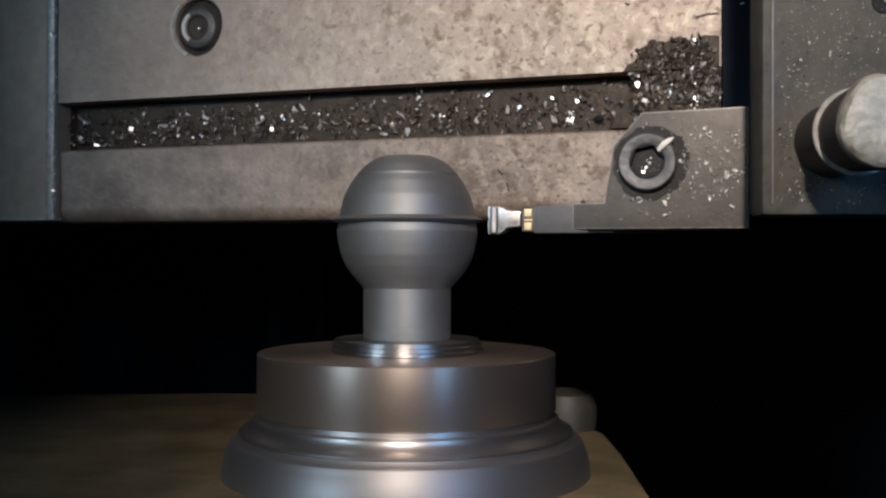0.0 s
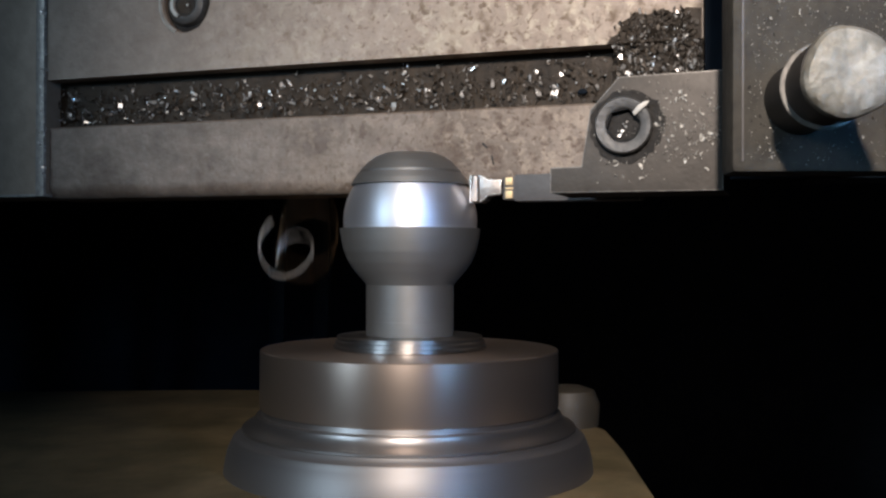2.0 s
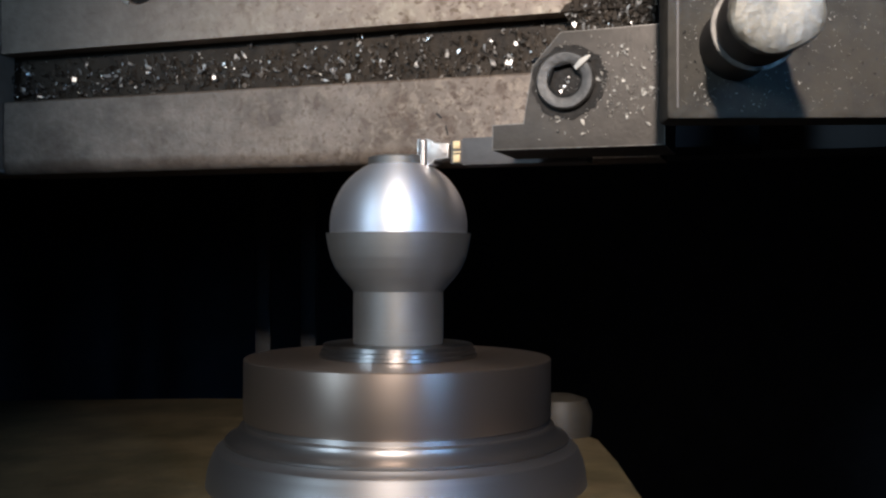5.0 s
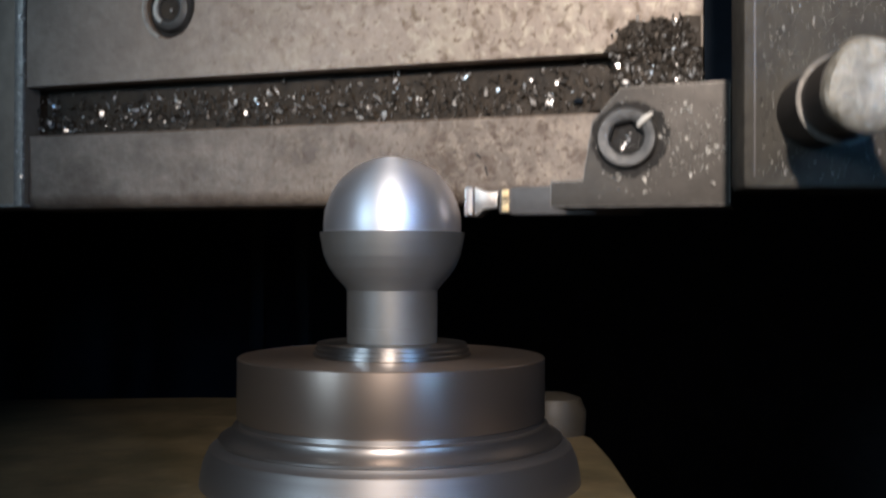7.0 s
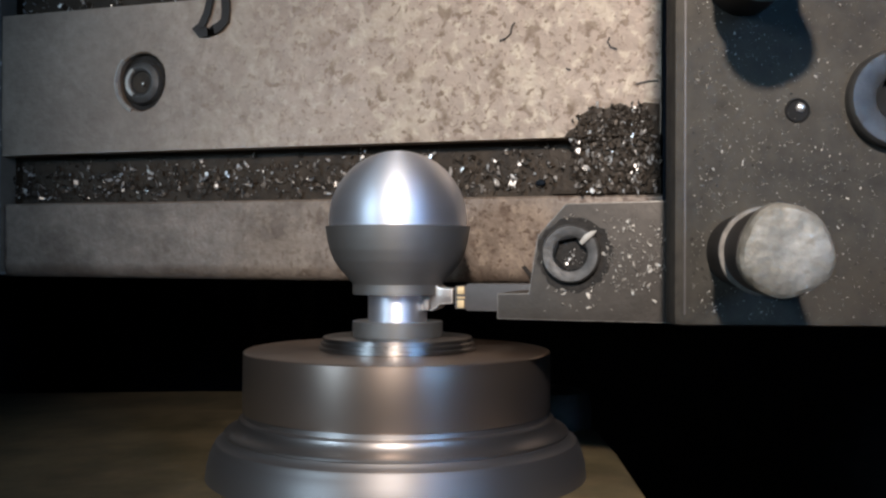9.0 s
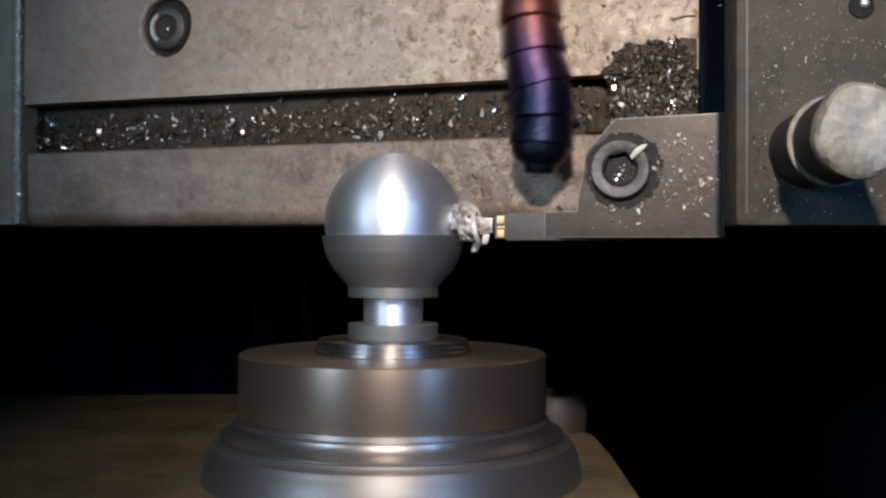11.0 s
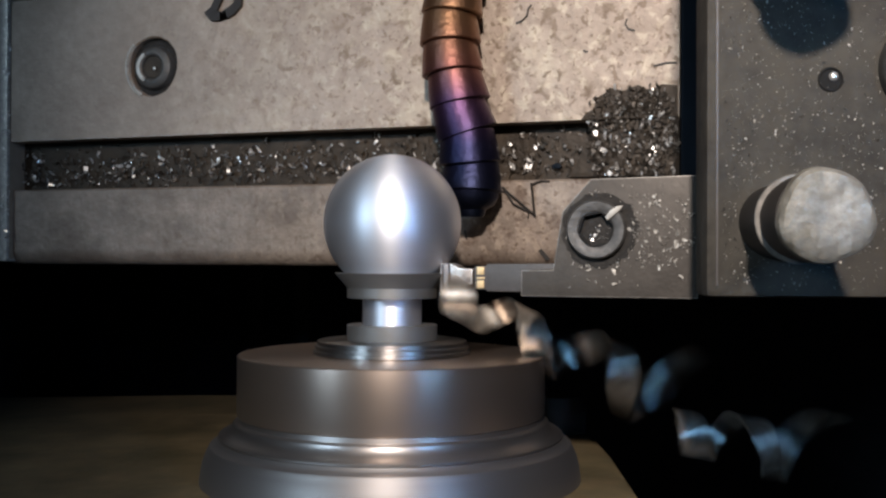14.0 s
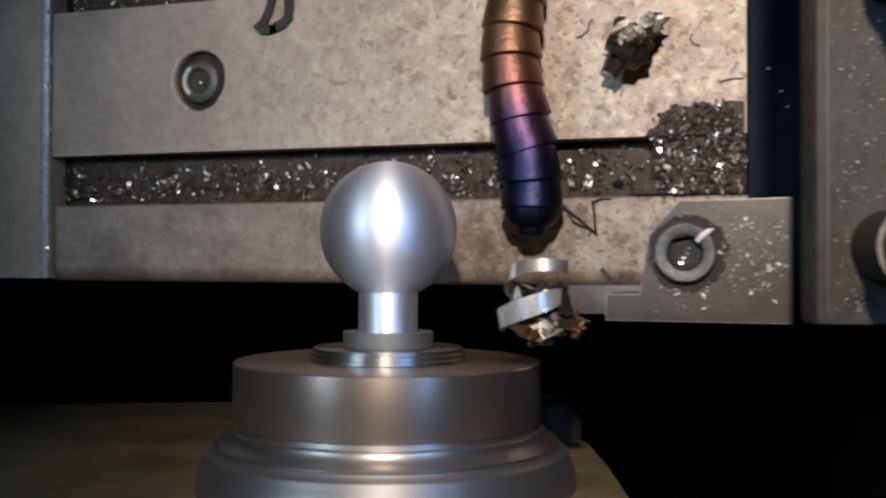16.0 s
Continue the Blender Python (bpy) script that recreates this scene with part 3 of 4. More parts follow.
    # wire clip that hangs over the plate's upper edge
    clip = [Vector((x, 0.0818, z)) for x, z in ((-0.1275, 0.1680), (-0.1295, 0.1610), (-0.1325, 0.1555), (-0.1358, 0.1537), (-0.1335, 0.1526), (-0.1290, 0.1524), (-0.1255, 0.1532),
                                               (-0.1225, 0.1545), (-0.1195, 0.1570), (-0.1190, 0.1620), (-0.1195, 0.1680))]
    part("wire_clip", ribbon(clip, 0.0022, 0.0, 0.0012, axis=Vector((1, 0, 0.3))), INK, c, "black bent wire clip")
    # dark hairs and a lump of oily dirt
    for hair in (((0.0250, 0.1470), (0.0236, 0.1455), (0.0230, 0.1425), (0.0205, 0.1405), (0.0180, 0.1398)), ((0.0668, 0.1385), (0.0660, 0.1365), (0.0672, 0.1345), (0.0700, 0.1335)),
                 ((0.0480, 0.1270), (0.0492, 0.1262), (0.0500, 0.1265)), ((0.0780, 0.1190), (0.0830, 0.1200), (0.0875, 0.1200))):
        part("dirt_hair", ribbon([Vector((x, 0.0826, z)) for x, z in hair], 0.0004, 0.0, 0.0004, axis=Vector((1, 0, 1))), INK, c)
    part("dirt_lump", prism([(0.0300, 0.0802), (0.0332, 0.0798), (0.0345, 0.0811), (0.0328, 0.0826), (0.0308, 0.0822), (0.0292, 0.0813)], 0.0930, 0.0972, 0.0010), NAVY, c, "blue-black oily lump")

    # tool holder with its screw, blade and insert
    h = part("tool_holder", prism([(0.0840, 0.0314), (0.1402, 0.0314), (0.1402, 0.0673), (0.1068, 0.0668), (0.0975, 0.0570), (0.0945, 0.0395), (0.0840, 0.0393)],
                                  -0.060, -0.020, 0.0003), HOLDER, c, "grey oxide tool holder block dusted with chips", RUB)
    rough = random.Random(19)
    outer = [(0.0112 + rough.uniform(-0.0006, 0.0009), 2 * math.pi * k / 48) for k in range(48)]
    part("screw_seat", prism([(0.1098 + r * math.cos(a), 0.0516 + r * math.sin(a)) for r, a in outer], -0.0604, -0.0590, 0), DIRT_AND_SHADE, h, "ring of black oily dirt round the screw")
    socket_screw("clamp_screw", h, 0.1098, -0.0598, 0.0516, 0.0089, 0.0042, 0.0052, CAP, "dark socket cap screw")
    part("blade", prism([(0.0455, 0.0312), (0.0930, 0.0312), (0.0930, 0.0412), (0.0455, 0.0408)], -0.0035, 0.012, 0.0003), BLADE, h, "dark narrow tool blade")
    part("insert_seat", box(0.0408, 0.0460, -0.0034, 0.010, 0.0318, 0.0400, 0.0003), BLADE, h, "narrow seat of the insert")
    for z in (0.0322, 0.0370):
        part("seat_pad", box(0.0420, 0.0448, -0.0042, -0.0030, z, z + 0.0028, 0.0003), GOLD, h, "gold coated pad")
    part("seat_pad", box(0.0418, 0.0450, -0.0039, -0.0030, 0.0355, 0.0362, 0.0002), GOLD, h, "thin gold coated rib")
    part("cutting_insert", prism([(0.0281, 0.0309), (0.0322, 0.0309), (0.0340, 0.0318), (0.0356, 0.0333), (0.0408, 0.0337), (0.0408, 0.0390), (0.0356, 0.0393), (0.0340, 0.0402), (0.0322, 0.0409), (0.0281, 0.0409)],
                                 -0.0052, 0.0060, 0.0005), INSERT, h, "silver carbide grooving insert with a flared nose", CHIP)
    nose = revolve([(0, 0.0311), (0.0016, 0.0311), (0.0019, 0.0315), (0.0019, 0.0403), (0.0016, 0.0407), (0, 0.0407)], n=24)
    bmesh.ops.transform(nose, matrix=Matrix.Translation((0.0308, -0.0048, 0)), verts=nose.verts[:])
    part("chip_breaker", nose, INSERT, h, "rounded chip breaker on the insert")
    def on_holder(r):
        x, z = r.triangular(0.096, 0.139, 0.115), r.triangular(0.033, 0.066, 0.052)
        if math.hypot(x - 0.1098, z - 0.0516) < 0.0105:
            x += 0.0200
        return x, -0.0606, z

    tagged(part("swarf", flakes(290, on_holder, 0.00055, 7), FLECK, h), kind="stuff")
    tagged(part("swarf", flakes(24, lambda r: (0.1098 + r.uniform(-0.0034, 0.0034), -0.0606 - r.uniform(0, 0.0008), r.triangular(0.0475, 0.0545, 0.0492)), 0.00042, 8), CHIP, h), kind="stuff")
    part("stuck_chip", prism([(0.1132, 0.0552), (0.1140, 0.0542), (0.1178, 0.0572), (0.1188, 0.0586), (0.1170, 0.0584), (0.1150, 0.0574)], -0.0650, -0.0643, 0.0002), FLECK, h, "pale sliver stuck on the screw")

    # clamp block with bolts, turned a little against the slide
    b = part("clamp_block", prism([(-0.0025, 0.0), (0.26, 0.0), (0.26, 0.30), (-0.0025, 0.30)], 0.0, 0.014, 0.0020), BLOCK, c, "grey steel clamp block dusted with fine chips", None)
    b.matrix_basis = pose(0.1244, -0.0841, 0.0334, 0, 0, 15.46)
    for z in (0.0190, 0.0875):
        s = part("hex_bolt", worn_face(0.0102, 0.0362, 0.0400, BOLT_X, z), BIGSCREW, b, "worn bare steel bolt standing proud")
        part("shank", turn_y(revolve([(0, 0), (0.0092, 0), (0.0094, 0.0240), (0.0098, 0.0246), (0.0100, 0.0361), (0.0, 0.0361)], n=40), BOLT_X, 0.0, z), INK, s, "blackened shank")
        part("collar", turn_y(revolve([(0.0090, 0.0202), (0.0103, 0.0202), (0.0105, 0.0203), (0.0105, 0.0204), (0.0103, 0.0206), (0.0090, 0.0206)], n=48), BOLT_X, 0.0, z), RUB, s, "rubbed bright collar")
    part("block_edge", prism([(0.0000, 0.0030), (0.0005, 0.0030), (0.0005, 0.30), (0.0000, 0.30)], -0.0003, 0.0006, 0), BLADE, b, "thin paler line along the block's left edge")
    part("pin_hole", turn_y(revolve([(0, 0.0001), (0.0025, 0.0001), (0.0028, 0.0006), (0.0030, 0.0004), (0.0032, 0)], n=24), 0.0282, 0.0, 0.0545), HOLE, b, "small dark pin hole")
    part("pin_chip", turn_y(revolve([(0.0, 0), (0.0012, 0.0), (0.0007, 0.0006), (0, 0.0008)], n=8), 0.0288, -0.0006, 0.0552), CHIP, b)
    socket_screw("block_screw", b, 0.0523, 0.0, 0.0571, 0.0125, 0.0040, 0.0060, SCREW, "black socket cap screw")
    tagged(part("swarf", flakes(900, lambda r: (r.triangular(0.002, 0.10, 0.003), -0.0004, r.uniform(0.002, 0.12)), 0.00032, 9), FLECK, b), kind="stuff")
    tagged(part("swarf", flakes(2600, lambda r: (r.triangular(0.001, 0.09, 0.002), -0.0002, r.uniform(0.002, 0.13)), 0.00017, 10), FLECK, b), kind="stuff")
    tagged(part("swarf", flakes(900, lambda r: (r.triangular(0.001, 0.09, 0.004), -0.0002, r.uniform(0.002, 0.13)), 0.00028, 12), DIRT_AND_SHADE, b), kind="stuff")
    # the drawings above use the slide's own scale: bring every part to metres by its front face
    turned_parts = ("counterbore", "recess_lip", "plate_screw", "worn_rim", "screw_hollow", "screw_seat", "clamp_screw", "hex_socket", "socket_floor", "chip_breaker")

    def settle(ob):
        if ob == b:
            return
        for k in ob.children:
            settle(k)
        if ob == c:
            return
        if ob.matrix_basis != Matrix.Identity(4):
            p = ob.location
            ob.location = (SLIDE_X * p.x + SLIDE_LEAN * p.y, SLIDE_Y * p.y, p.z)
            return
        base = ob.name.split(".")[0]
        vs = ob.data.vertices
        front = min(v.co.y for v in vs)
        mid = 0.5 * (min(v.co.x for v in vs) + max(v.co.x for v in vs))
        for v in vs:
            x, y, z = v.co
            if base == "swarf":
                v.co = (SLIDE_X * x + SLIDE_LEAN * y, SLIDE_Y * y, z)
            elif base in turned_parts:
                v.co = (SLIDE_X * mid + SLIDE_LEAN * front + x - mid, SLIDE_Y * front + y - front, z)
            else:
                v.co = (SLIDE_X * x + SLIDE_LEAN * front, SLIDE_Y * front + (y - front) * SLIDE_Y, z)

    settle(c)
    return c


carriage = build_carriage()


# ---- coolant hose ----
def build_hose():
    """A segmented metal hose; its origin is the nozzle's end, and it rises along z."""
    h = thing("coolant_hose", "segmented metal coolant hose, heat-tinted copper, purple and blue", "hose")
    spine = [Vector(p) for p in ((0, 0, 0.010), (-0.0005, 0, 0.022), (-0.0015, 0, 0.034), (-0.0045, 0, 0.046), (-0.0075, 0, 0.058), (-0.0085, 0, 0.070), (-0.0080, 0, 0.082), (-0.0070, 0, 0.094),
                                 (-0.006, 0, 0.106), (-0.004, 0, 0.118), (-0.002, 0, 0.130), (0, 0, 0.142), (0.002, 0, 0.154), (0.004, 0, 0.166), (0.006, 0, 0.178))]
    tip = revolve([(0, 0.0), (0.0050, 0.0), (0.0058, 0.0012), (0.0062, 0.0030), (0.0096, 0.0050), (0.0112, 0.0080), (0.0113, 0.0125), (0, 0.0125)], n=40)
    part("nozzle", tip, HOSE, h, "dark blue nozzle")
    for i in range(len(spine) - 1):
        p, q = spine[i], spine[i + 1]
        d = (q - p)
        bm = revolve([(0, 0), (0.0119, 0), (0.0126, 0.0005), (0.0124, 0.0020), (0.0116, 0.0080), (0.0107, d.length + 0.0012), (0, d.length + 0.0012)], n=40)
        m = Matrix.Translation(p) @ d.to_track_quat("Z", "Y").to_matrix().to_4x4() @ pose(0, 0, 0, (i * 7 % 5 - 2) * 2.2, (i * 3 % 4 - 1.5) * 2.4, 0)
        bmesh.ops.transform(bm, matrix=m, verts=bm.verts[:])
        part("hose_segment", bm, HOSE, h)
    return h


hose = build_hose()


# ---- swarf ----
def nest(name, r, turns, width, seed, label, materials, tilt=0.5, spread=0.62):
    """Bands of chip curled up on one another, the first at the top."""
    rnd = random.Random(seed)
    n = thing(name, label, "swarf")
    for k, m in enumerate(materials):
        axis = Vector((rnd.uniform(-tilt, tilt), rnd.uniform(-tilt, tilt), 1)).normalized()
        u = axis.orthogonal().normalized()
        v = axis.cross(u)
        c = Vector((rnd.uniform(-0.25, 0.25) * r, rnd.uniform(-0.2, 0.2) * r, spread * (1 - 2 * k / max(1, len(materials) - 1)) * r))
        count = int(turns * 28)
        pts = []
        for i in range(count + 1):
            a = i / 28 * 2 * math.pi + k * 2.1
            q = r * (0.72 - 0.10 * k / len(materials) + 0.10 * math.sin(a * 0.63 + k) + 0.02 * math.sin(a * 3.1)) * (1 - 0.35 * i / count)
            pts.append(c + (u * math.cos(a) + v * math.sin(a)) * q + axis * (i / count - 0.5) * r * 0.55)
        part("curl", ribbon(pts, width, 0.012 * (k % 2), axis=axis), m, n)
    return n


def crumple(parent, size, seed, material, facets, facet_size, at=(0, 0, 0)):
    """A crushed lump of chip with bright facets that catch the lamp."""
    rnd = random.Random(seed)
    bm = bmesh.new()
    bmesh.ops.create_icosphere(bm, subdivisions=3, radius=1.0)
    for v in bm.verts:
        n = v.co.copy()
        fold = abs(math.sin(5 * n.z + 3.2 * n.x + seed)) * 0.30 + abs(math.sin(4.1 * n.x - 2.3 * n.z + 1.7 * seed)) * 0.22
        k = rnd.uniform(0.92, 1.0) * (1.12 - fold)
        v.co = Vector(at) + Vector((n.x * size[0] * k + 0.2 * size[0] * n.z, n.y * size[1] * k, n.z * size[2] * k))
    part("crushed_curl", bm, material, parent)

    def on_front(r):
        a, z = r.uniform(-1, 1), r.uniform(-0.75, 1)
        return at[0] + a * size[0] * 0.8 + 0.2 * size[0] * z, at[1] - size[1] * (1.0 - 0.4 * a * a - 0.35 * z * z) * 0.80, at[2] + z * size[2] * 0.85

    for k, (count, m) in enumerate(facets):
        for i in range(count):
            part("facet", flakes(1, on_front, facet_size, seed * 100 + k * 40 + i), m, parent)


def coil(length, pitch, r, label, width, material):
    """A helix of flat chip along x, wider towards its free end."""
    n = thing("swarf_coil", label, "swarf", "long curly chips")
    per = 33
    count = int(length / pitch * per)
    third = count // 3
    pts = []
    for i in range(count):
        a = 2 * math.pi * i / per + 0.5 * math.sin(i * 0.043)
        s = length * i / count
        q = r * (0.75 + 0.25 * i / count) * (1 + 0.08 * math.sin(i * 0.31))
        pts.append(Vector((s, q * math.cos(a), q * math.sin(a) - 0.25 * s * s / length)))
    for k in range(3):
        part("curl", ribbon(pts[k * third:(k + 1) * third + 1], width, 0.0, axis=Vector((1, 0.05, 0))), material, n)
    return n


def strand():
    """The thin twisted string between the edge and the first coil; its origin is the upper end."""
    n = thing("chip_strand", "thin twisted string of chip hanging from the cutting edge", "swarf")
    pts = [Vector((-0.0085 * (k / 30) ** 1.6 + 0.0010 * math.sin(k * 0.8), 0.0010 * math.cos(k * 0.8), -0.0190 * k / 30)) for k in range(31)]
    part("curl", ribbon(pts, 0.0021, 0.26, axis=Vector((0, 1, 0.1))), CHIP, n)
    flow = [Vector((-0.0125 + 0.0125 * k / 14, -0.002 * math.sin(k * 0.22), 0.0048 + 0.0014 * math.sin(k * 0.2) - 0.0048 * (k / 14) ** 4)) for k in range(15)]
    part("fresh_curl", ribbon(flow, 0.0010, 0.03, axis=Vector((0, 0.2, 1))), FRESH, n, "pale new chip lying over the insert")
    return n


nest_tool = nest("swarf_nest", 0.0185, 0.85, 0.0034, 23, "tangled nest of bright and straw-coloured chips at the tool", (COILED, CHIP, FOIL), 0.30, 0.30)
# dark lump in the core stands for the shade between the curls
crumple(nest_tool, (0.0100, 0.0085, 0.0080), 40, OILED, ((4, OILED), (2, CHIP)), 0.0040, (0.0015, 0.0, 0.0005))
crumple(nest_tool, (0.0105, 0.0095, 0.0070), 41, STRAW, ((1, TAN), (4, STRAW), (3, OILED)), 0.0040, (0.0015, -0.002, -0.0092))
crumple(nest_tool, (0.0042, 0.0040, 0.0045), 43, STRAW, ((1, TAN), (2, STRAW)), 0.0030, (0.0125, -0.003, -0.0105))
nest_plate = thing("swarf_nest", "crumpled dark and bright chip nest stuck to the plate", "swarf")
crumple(nest_plate, (0.0120, 0.0080, 0.0125), 12, OILED, ((1, FRESH), (3, OILED), (2, DARKCHIP)), 0.0036)
crumple(nest_plate, (0.0082, 0.0055, 0.0060), 17, FOIL, ((2, FRESH), (2, OILED)), 0.0030, (0.0080, -0.0016, 0.0075))
crumple(nest_plate, (0.0050, 0.0035, 0.0042), 18, FOIL, ((1, FRESH),), 0.0026, (0.0000, -0.0060, 0.0035))
puff = nest("swarf_tangle", 0.0095, 1.3, 0.0012, 13, "small bright tangle of fresh chips at the cutting edge", (FRESH, FRESH, TAN), 1.5)
crumple(puff, (0.0050, 0.0045, 0.0080), 31, FRESH, ((34, FRESH), (10, TAN)), 0.0024)
flung = nest("flung_chip", 0.0200, 1.2, 0.0005, 15, "thin loops of fine chip whirling above the work", (STRAW, CHIP))


def whirl():
    """Fine chips that fly round in a flat swarm in front of the plate."""
    rnd = random.Random(61)
    n = thing("chip_whirl", "swarm of fine pale chips whirled off the work", "swarf")
    for k in range(16):
        r, a0, span = rnd.uniform(0.012, 0.055), rnd.uniform(0, 6.28), rnd.uniform(0.25, 0.9)
        y, z = rnd.uniform(-0.010, 0.010), rnd.uniform(-0.010, 0.010)
        pts = [Vector((1.5 * r * math.cos(a0 + span * i / 14), y + 0.002 * math.sin(i * 0.9 + k), z + 0.55 * r * math.sin(a0 + span * i / 14))) for i in range(15)]
        part("curl", ribbon(pts, rnd.uniform(0.0005, 0.0012), 0.2, axis=Vector((0.2, 1, 0.3))), FRESH if k % 3 else TAN, n)
    return n


swarm = whirl()


def dark_curl():
    c = thing("chip_curl", "thin dark curled chip stuck to the lower bar", "swarf")
    pts = [Vector(p) for p in ((0.0080, 0, 0.0080), (0.0045, -0.0004, 0.0083), (0.0010, -0.0008, 0.0070), (0.0005, -0.0012, 0.0075), (0.0012, -0.0010, 0.0010), (0.0020, -0.0006, -0.0065),
                                   (0.0010, -0.0010, -0.0050), (-0.0040, -0.0014, -0.0005), (-0.0085, -0.0010, 0.0030), (-0.0120, -0.0006, 0.0062))]
    part("curl", ribbon(pts, 0.00038, 0.0, 0.0003), INK, c)
    part("curl", ribbon([p + Vector((-0.003 + 0.0016 * (k % 2), 0, -0.0005 + 0.0012 * (k % 2))) for k, p in enumerate(pts[5:])], 0.0003, 0.0, 0.0003), INK, c)
    return c


curl = dark_curl()
coils = [coil(0.098, 0.033, 0.0095, "bright curly steel chip flung off the tool", 0.0056, COILED), coil(0.062, 0.030, 0.0105, "bright curly steel chip flung off the tool", 0.0052, COILED)]
string = strand()


def arc_chip(label):
    n = thing("curved_chip", label, "swarf")
    pts = [Vector((0.020 * math.sin(radians(a)), 0.001 * math.sin(radians(a * 3)), 0.020 * (math.cos(radians(a)) - 1) * (1 + a / 400))) for a in range(0, 150, 6)]
    part("curl", ribbon(pts, 0.0034, 0.0, axis=Vector((0.7, 1, 0.15))), TAN, n)
    return n


wisp = arc_chip("thin straw-coloured chip curling off the tool")


# ---- what moves ----
def motions():
    walk(carriage, [(t, carriage_pose(s, z)) for t, s, z in CARRIAGE_ROWS])
    turns = [(k / FPS, pose(0, 0, 0, 0, 0, (k * 77.0) % 360)) for k in range(16 * FPS + 1)]
    walk(spun, turns)
    walk(chuck, turns)
    # each half ring of stock comes away as the tool passes, and drops behind the headstock
    for k, (piece, off, side) in enumerate(LAYERS):
        away = pose(side * 0.075 + 0.01 * (k % 3), 0.10, 0.01, 20 * side, 30, 10 * side)
        below = pose(side * (0.16 + 0.006 * (k % 5)), 0.34 + 0.02 * (k % 4), -0.16, 70 * side, 50, 25 * side)
        rest = pose(side * (0.20 + 0.01 * (k % 5)), 0.40 + 0.03 * (k % 4), -0.49, 80 * side, 60, 30 * side)
        walk(piece, [(0.0, pose(0, 0.0000, 0)), (off, pose(0, 0, 0)), (off + 0.07, away), (off + 0.17, below), (off + 0.30, rest), (16.0, rest)])
    # the hose dips in beside the work, swings over, then rides with the slide
    rows = [(0.0, pose(0.070, -0.0520, 0.52, 0, 186, 0)), (8.2, pose(0.070, -0.0520, 0.52, 0, 186, 0)), (9.2, pose(0.064, -0.0520, 0.34, 0, 187, 0)), (9.9, pose(0.028, -0.0520, 0.192, 0, 178, 0)),
            (10.3, pose(0.0242, -0.0520, 0.1890, 0, 177.5, 0)), (10.5, pose(0.0145, -0.0520, 0.2055, 0, 172.6, 0)), (10.8, pose(0.0120, -0.0520, 0.2125, 0, 172.6, 0)), (10.87, pose(0.070, -0.0450, 0.17, 0, 110, 0)),
            (10.93, pose(0.062, -0.020, 0.10, 0, 40, 0)), (11.0, pose(0.0560, 0.0194, 0.0670, 0, 4, 0))]
    for t in (11.2, 11.5, 12.0, 12.5, 13.0, 13.5, 14.0, 14.5, 15.0, 15.5, 15.7, 15.85, 16.0):
        rows.append((t, carriage_at(t) @ pose(0.0208, 0.0486, 0.0593, 0, 0, YAW)))
    walk(hose, rows)
    # chips wait in the hollow behind the tool holder, then come off the edge
    def hidden(t, k):
        return carriage_at(t) @ pose(0.19 + 0.012 * k, 0.037, 0.08, 0, 90, 0)

    def edge(t, dx=0.0, dy=0.0, dz=0.0, a=0):
        return carriage_at(t) @ pose(0.0267 + dx, -0.0044 + dy * 0.7, 0.035 + dz, a, 2 * a, a * 0.5)

    ts = [r[0] for r in CARRIAGE_ROWS]
    walk(puff, [(t, hidden(t, 0)) for t in ts if t <= 3.0] + [(3.4, edge(3.4, 0.002, 0, 0.004, 10)), (3.5, edge(3.5, 0.001, 0, 0.004, 40)), (4.0, edge(4.0, 0.0, 0, 0.004, 70)), (4.5, edge(4.5, 0.0, 0, 0.005, 30)),
         (4.7, edge(4.7, 0, 0, 0.005, 10))] + [(t, hidden(t, 0)) for t in (5.3, 6.3, 6.8, 7.0, 7.5, 8.2, 9.3, 10.3, 10.5, 10.8)]
         + [(10.92, edge(10.92, 0, 0, 0, 20)), (11.0, edge(11.0, 0.001, 0, 0.002, 60)), (11.1, edge(11.1, 0.0, 0, 0.01, 20))] + [(t, hidden(t, 0)) for t in (11.3, 12.0, 13.0, 13.5, 14.0, 14.1)] + [(14.2, edge(14.2, 0.003, 0, 0.0, 20)), (14.5, edge(14.5, 0.004, -0.008, -0.007, 50)), (14.8, edge(14.8, 0.004, -0.010, -0.009, 100)), (15.0, edge(15.0, 0.007, -0.010, -0.003, 130)), (15.15, edge(15.15, 0.005, -0.010, -0.006, 160)), (15.25, hidden(15.25, 0)), (15.5, hidden(15.5, 0)), (16.0, hidden(16.0, 0))])
    walk(curl, [(t, hidden(t, 6)) for t in ts if t <= 11.5] + [(11.9, hidden(11.9, 6)), (12.05, carriage_at(12.05) @ pose(0.0399, 0.0592, 0.066, 20, 30, 0))]
         + [(t, carriage_at(t) @ pose(0.0421, 0.0633, 0.0662)) for t in ts if t > 12.1])
    walk(nest_tool, [(t, hidden(t, 1)) for t in ts if t <= 15.0] + [(15.12, hidden(15.12, 1)), (15.2, edge(15.2, 0.004, -0.014, -0.008, 30)), (15.5, edge(15.5, 0.010, -0.016, -0.002, 0)),
         (15.8, edge(15.8, 0.011, -0.016, 0.0, -4)), (16.0, edge(16.0, 0.0115, -0.016, 0.0, -6))])
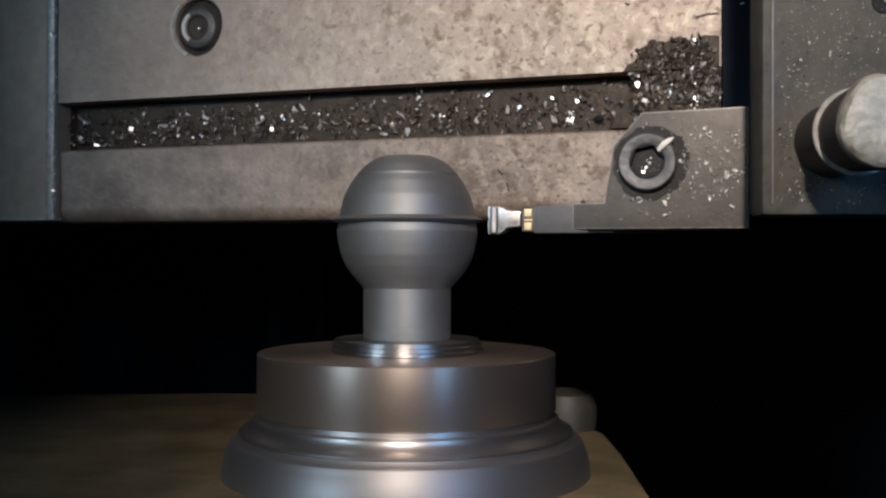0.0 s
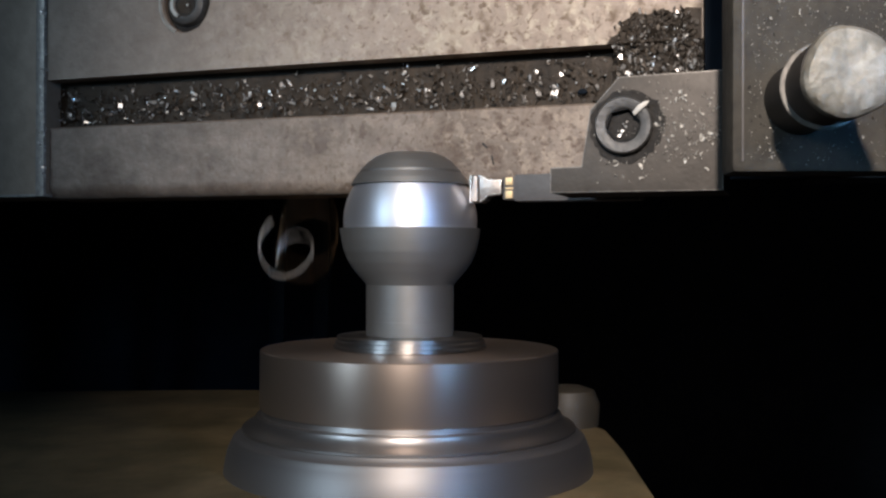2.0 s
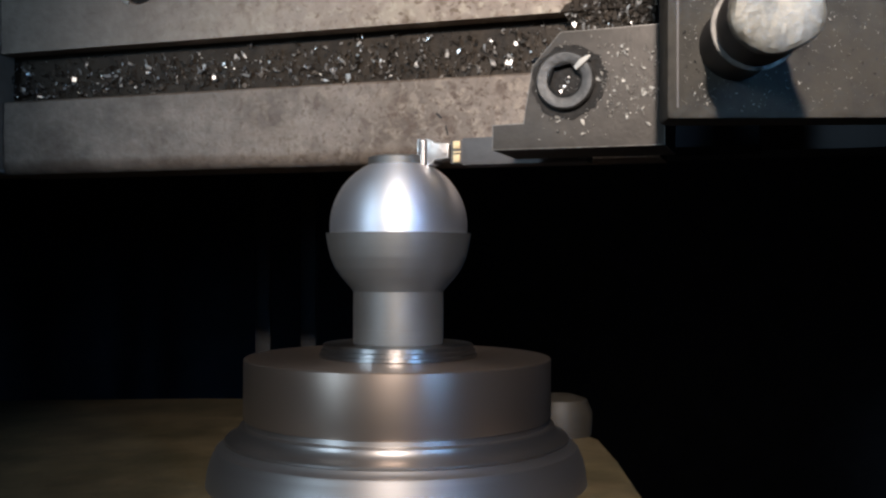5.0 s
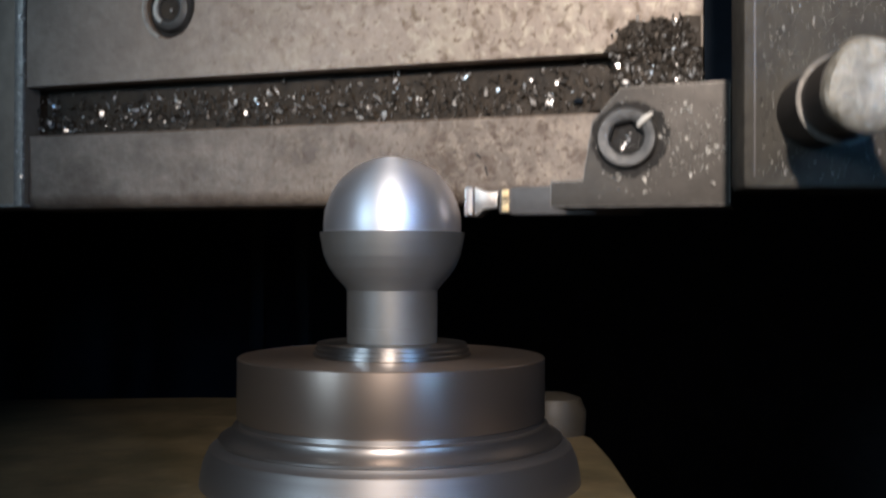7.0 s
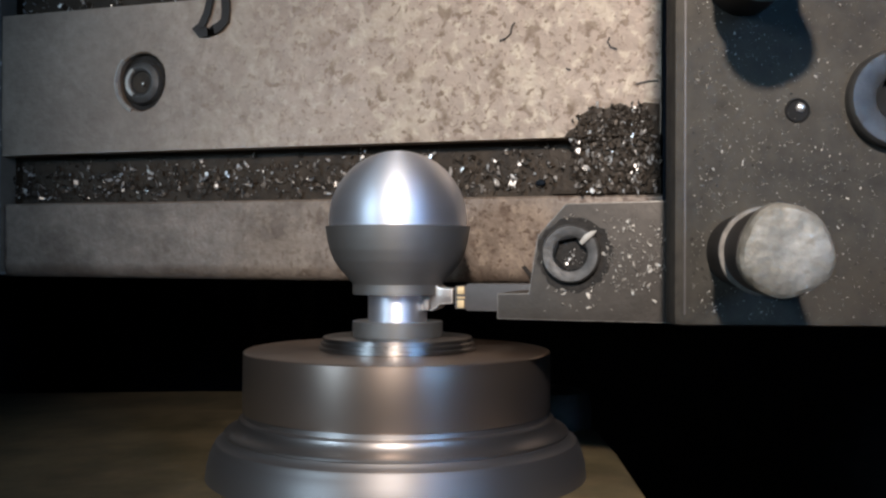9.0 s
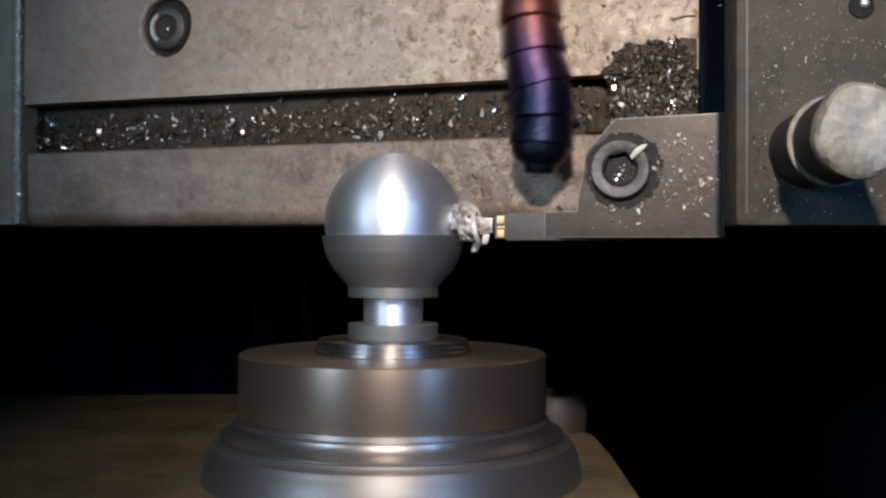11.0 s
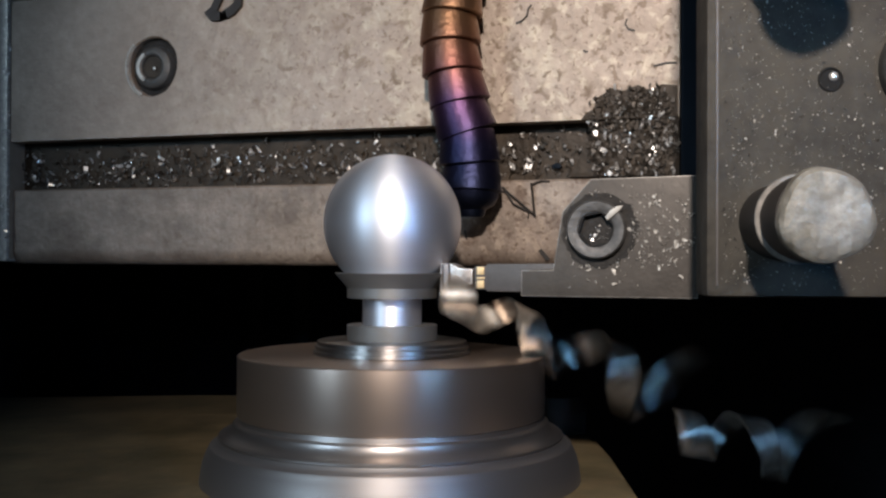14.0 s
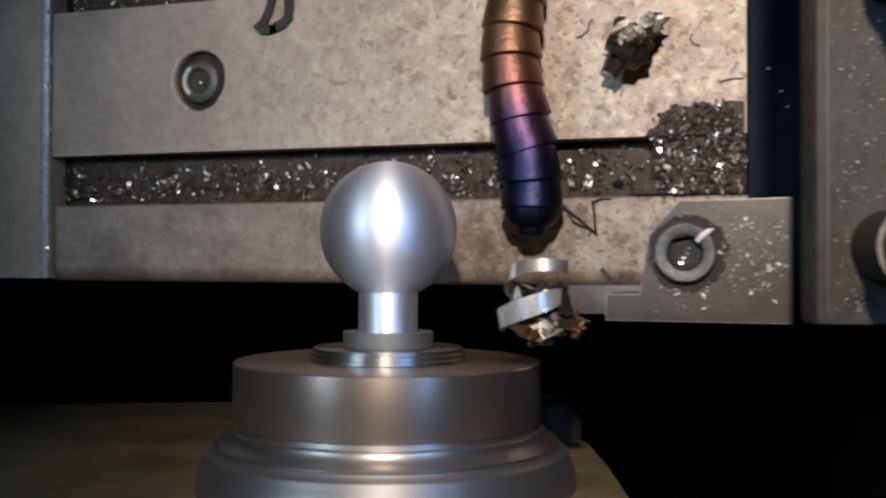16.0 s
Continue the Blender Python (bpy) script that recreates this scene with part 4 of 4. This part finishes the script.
    walk(nest_plate, [(t, hidden(t, 2)) for t in ts if t <= 14.5] + [(14.8, carriage_at(14.8) @ pose(0.0844, 0.0444, 0.085, 0, 40, 0)), (14.95, carriage_at(14.95) @ pose(0.0581, 0.0503, 0.130, 20, 10, 40)), (15.1, carriage_at(15.1) @ pose(0.0586, 0.0518, 0.132, 20, 40, 20)),
         (15.3, carriage_at(15.3) @ pose(0.0588, 0.0496, 0.1310, 0, 10, 0))] + [(t, carriage_at(t) @ pose(0.0588, 0.0496, 0.1320, 0, 0, 0)) for t in (15.5, 15.7, 15.85, 16.0)])
    first = [(12.50, hidden(12.50, 3)), (12.60, pose(0.036, -0.006, 0.006, 0, 30, 0))]
    second = [(12.98, hidden(12.98, 4)), (13.08, pose(0.113, -0.006, -0.041, 0, 22, 0))]
    # the hanging string of chip turns with the work, faster as it stretches
    keys_a = ((12.60, 0.040, -0.006, 0.004, 30, -60), (13.0, 0.036, -0.006, 0.006, 30, -40), (13.5, 0.034, -0.006, 0.006, 30, -20), (13.65, 0.030, -0.008, 0.009, 31, 10), (13.8, 0.017, -0.010, 0.022, 34, 200),
              (14.0, 0.019, -0.010, 0.023, 31, 480), (14.2, 0.053, 0.007, 0.010, 36, 760), (14.35, 0.15, 0.04, -0.12, 50, 900), (14.5, 0.20, 0.07, -0.35, 40, 960))
    keys_b = ((13.08, 0.113, -0.006, -0.041, 22, 0), (13.65, 0.112, -0.006, -0.041, 24, 60), (13.8, 0.098, -0.010, -0.033, 18, 190), (14.0, 0.102, -0.010, -0.027, 14, 470), (14.2, 0.132, 0.010, -0.046, 34, 750),
              (14.35, 0.22, 0.04, -0.16, 50, 890), (14.5, 0.26, 0.07, -0.35, 40, 950))
    walk(string, [(t, hidden(t, 7)) for t in ts if t <= 12.0] + [(12.5, hidden(12.5, 7)), (12.62, hidden(12.62, 7))] + [(12.72, edge(12.72, 0.0140, 0, -0.006))] + [(t, edge(t, 0.0140, 0, -0.006)) for t in (12.9, 13.1, 13.3, 13.5, 13.6)]
         + [(13.68, pose(0.060, 0.02, -0.04, 0, 20, 0)), (13.8, pose(0.15, 0.05, -0.20, 0, 60, 0)), (14.0, pose(0.17, 0.07, -0.48, 0, 80, 0)), (16.0, pose(0.17, 0.07, -0.48, 0, 80, 0))])
    for rows, keys in ((first, keys_a), (second, keys_b)):
        times = [k[0] for k in keys]
        t = times[0] + 0.04
        while t < 14.49:
            x, y, z, down, spin = [float(np.interp(t, times, [k[n] for k in keys])) for n in range(1, 6)]
            rows.append((t, pose(x, y, z, 0, down, 0) @ pose(0, 0, 0, spin + 3600 * (t - 12.6), 0, 0)))
            t += 0.02
        rows.append((14.56, pose(keys[-1][1], 0.12, -0.45, 0, 10, 0)))
        rows.append((16.0, pose(keys[-1][1], 0.12, -0.485, 0, 0, 0)))
    walk(flung, [(t, hidden(t, 2)) for t in ts if t <= 1.5] + [(1.86, hidden(1.86, 2)), (1.93, pose(-0.034, 0.03, 0.080, 0, 0, 0)), (2.0, pose(-0.046, 0.03, 0.040, 70, 40, 20)), (2.07, pose(-0.058, 0.03, 0.000, 140, 60, 40)),
         (2.16, pose(-0.09, 0.16, -0.08, 150, 80, 40)), (2.3, pose(0.05, 0.25, -0.25, 100, 80, 40)), (2.6, hidden(2.6, 2)), (2.9, hidden(2.9, 2)), (3.0, pose(0.012, 0.0208, 0.088, 0, 0, 0)), (3.1, pose(0.020, 0.0208, 0.102, 70, 40, 0)), (3.2, pose(0.006, 0.0208, 0.110, 140, 60, 0)),
         (3.35, pose(0.004, 0.0208, 0.112, 190, 40, 60)), (3.5, pose(0.010, 0.0208, 0.114, 230, 10, 120)), (3.65, pose(0.0, 0.0208, 0.112, 280, 40, 180)), (3.8, pose(-0.010, 0.0208, 0.116, 340, 20, 240)), (4.0, pose(-0.030, 0.0277, 0.118, 400, 50, 300)),
         (4.12, pose(-0.09, 0.0347, 0.10, 440, 80, 330)), (4.25, pose(-0.22, 0.0139, -0.10, 470, 80, 330)), (4.4, pose(-0.26, 0.0000, -0.40, 500, 60, 330)), (4.5, pose(-0.26, 0.0000, -0.48, 510, 20, 330)), (16.0, pose(-0.26, 0.0000, -0.48, 510, 20, 330))])
    walk(swarm, [(t, hidden(t, 9)) for t in ts if t <= 3.0] + [(3.45, hidden(3.45, 9)), (3.55, pose(0.022, 0.012, 0.112, 0, 62, 0)), (3.65, pose(0.012, 0.012, 0.112, 0, 40, 0)), (3.8, pose(-0.010, 0.012, 0.112, 0, 10, 0)),
         (3.9, pose(-0.012, 0.012, 0.108, 0, -8, 0)), (4.0, pose(-0.014, 0.012, 0.103, 0, -14, 0)), (4.1, pose(-0.050, 0.012, 0.105, 0, -30, 0)), (4.2, pose(-0.20, 0.0, 0.0, 0, -60, 0)), (4.35, pose(-0.30, 0.0, -0.30, 0, -60, 0)),
         (4.5, pose(-0.32, 0.0, -0.46, 0, 0, 0)), (16.0, pose(-0.32, 0.0, -0.46, 0, 0, 0))])
    walk(wisp, [(t, hidden(t, 5)) for t in ts if t <= 11.5] + [(11.82, hidden(11.82, 5)), (11.92, pose(0.024, -0.0097, 0.040, 0, 0, 0)), (12.1, pose(0.024, -0.0097, 0.039, 20, 4, 0)), (12.5, pose(0.025, -0.0097, 0.035, 30, 10, 0)),
         (12.7, pose(0.050, -0.0069, 0.015, 60, 30, 0)), (12.85, pose(0.11, 0.0139, -0.10, 100, 60, 0)), (13.0, pose(0.16, 0.0416, -0.30, 120, 60, 0)), (13.3, pose(0.17, 0.0555, -0.49, 90, 0, 0)), (16.0, pose(0.17, 0.0555, -0.49, 90, 0, 0))])
    for k, (ob, rows) in enumerate(zip(coils, (first, second))):
        walk(ob, [(t, hidden(t, 3 + k)) for t in ts if t <= 12.5] + rows)


motions()
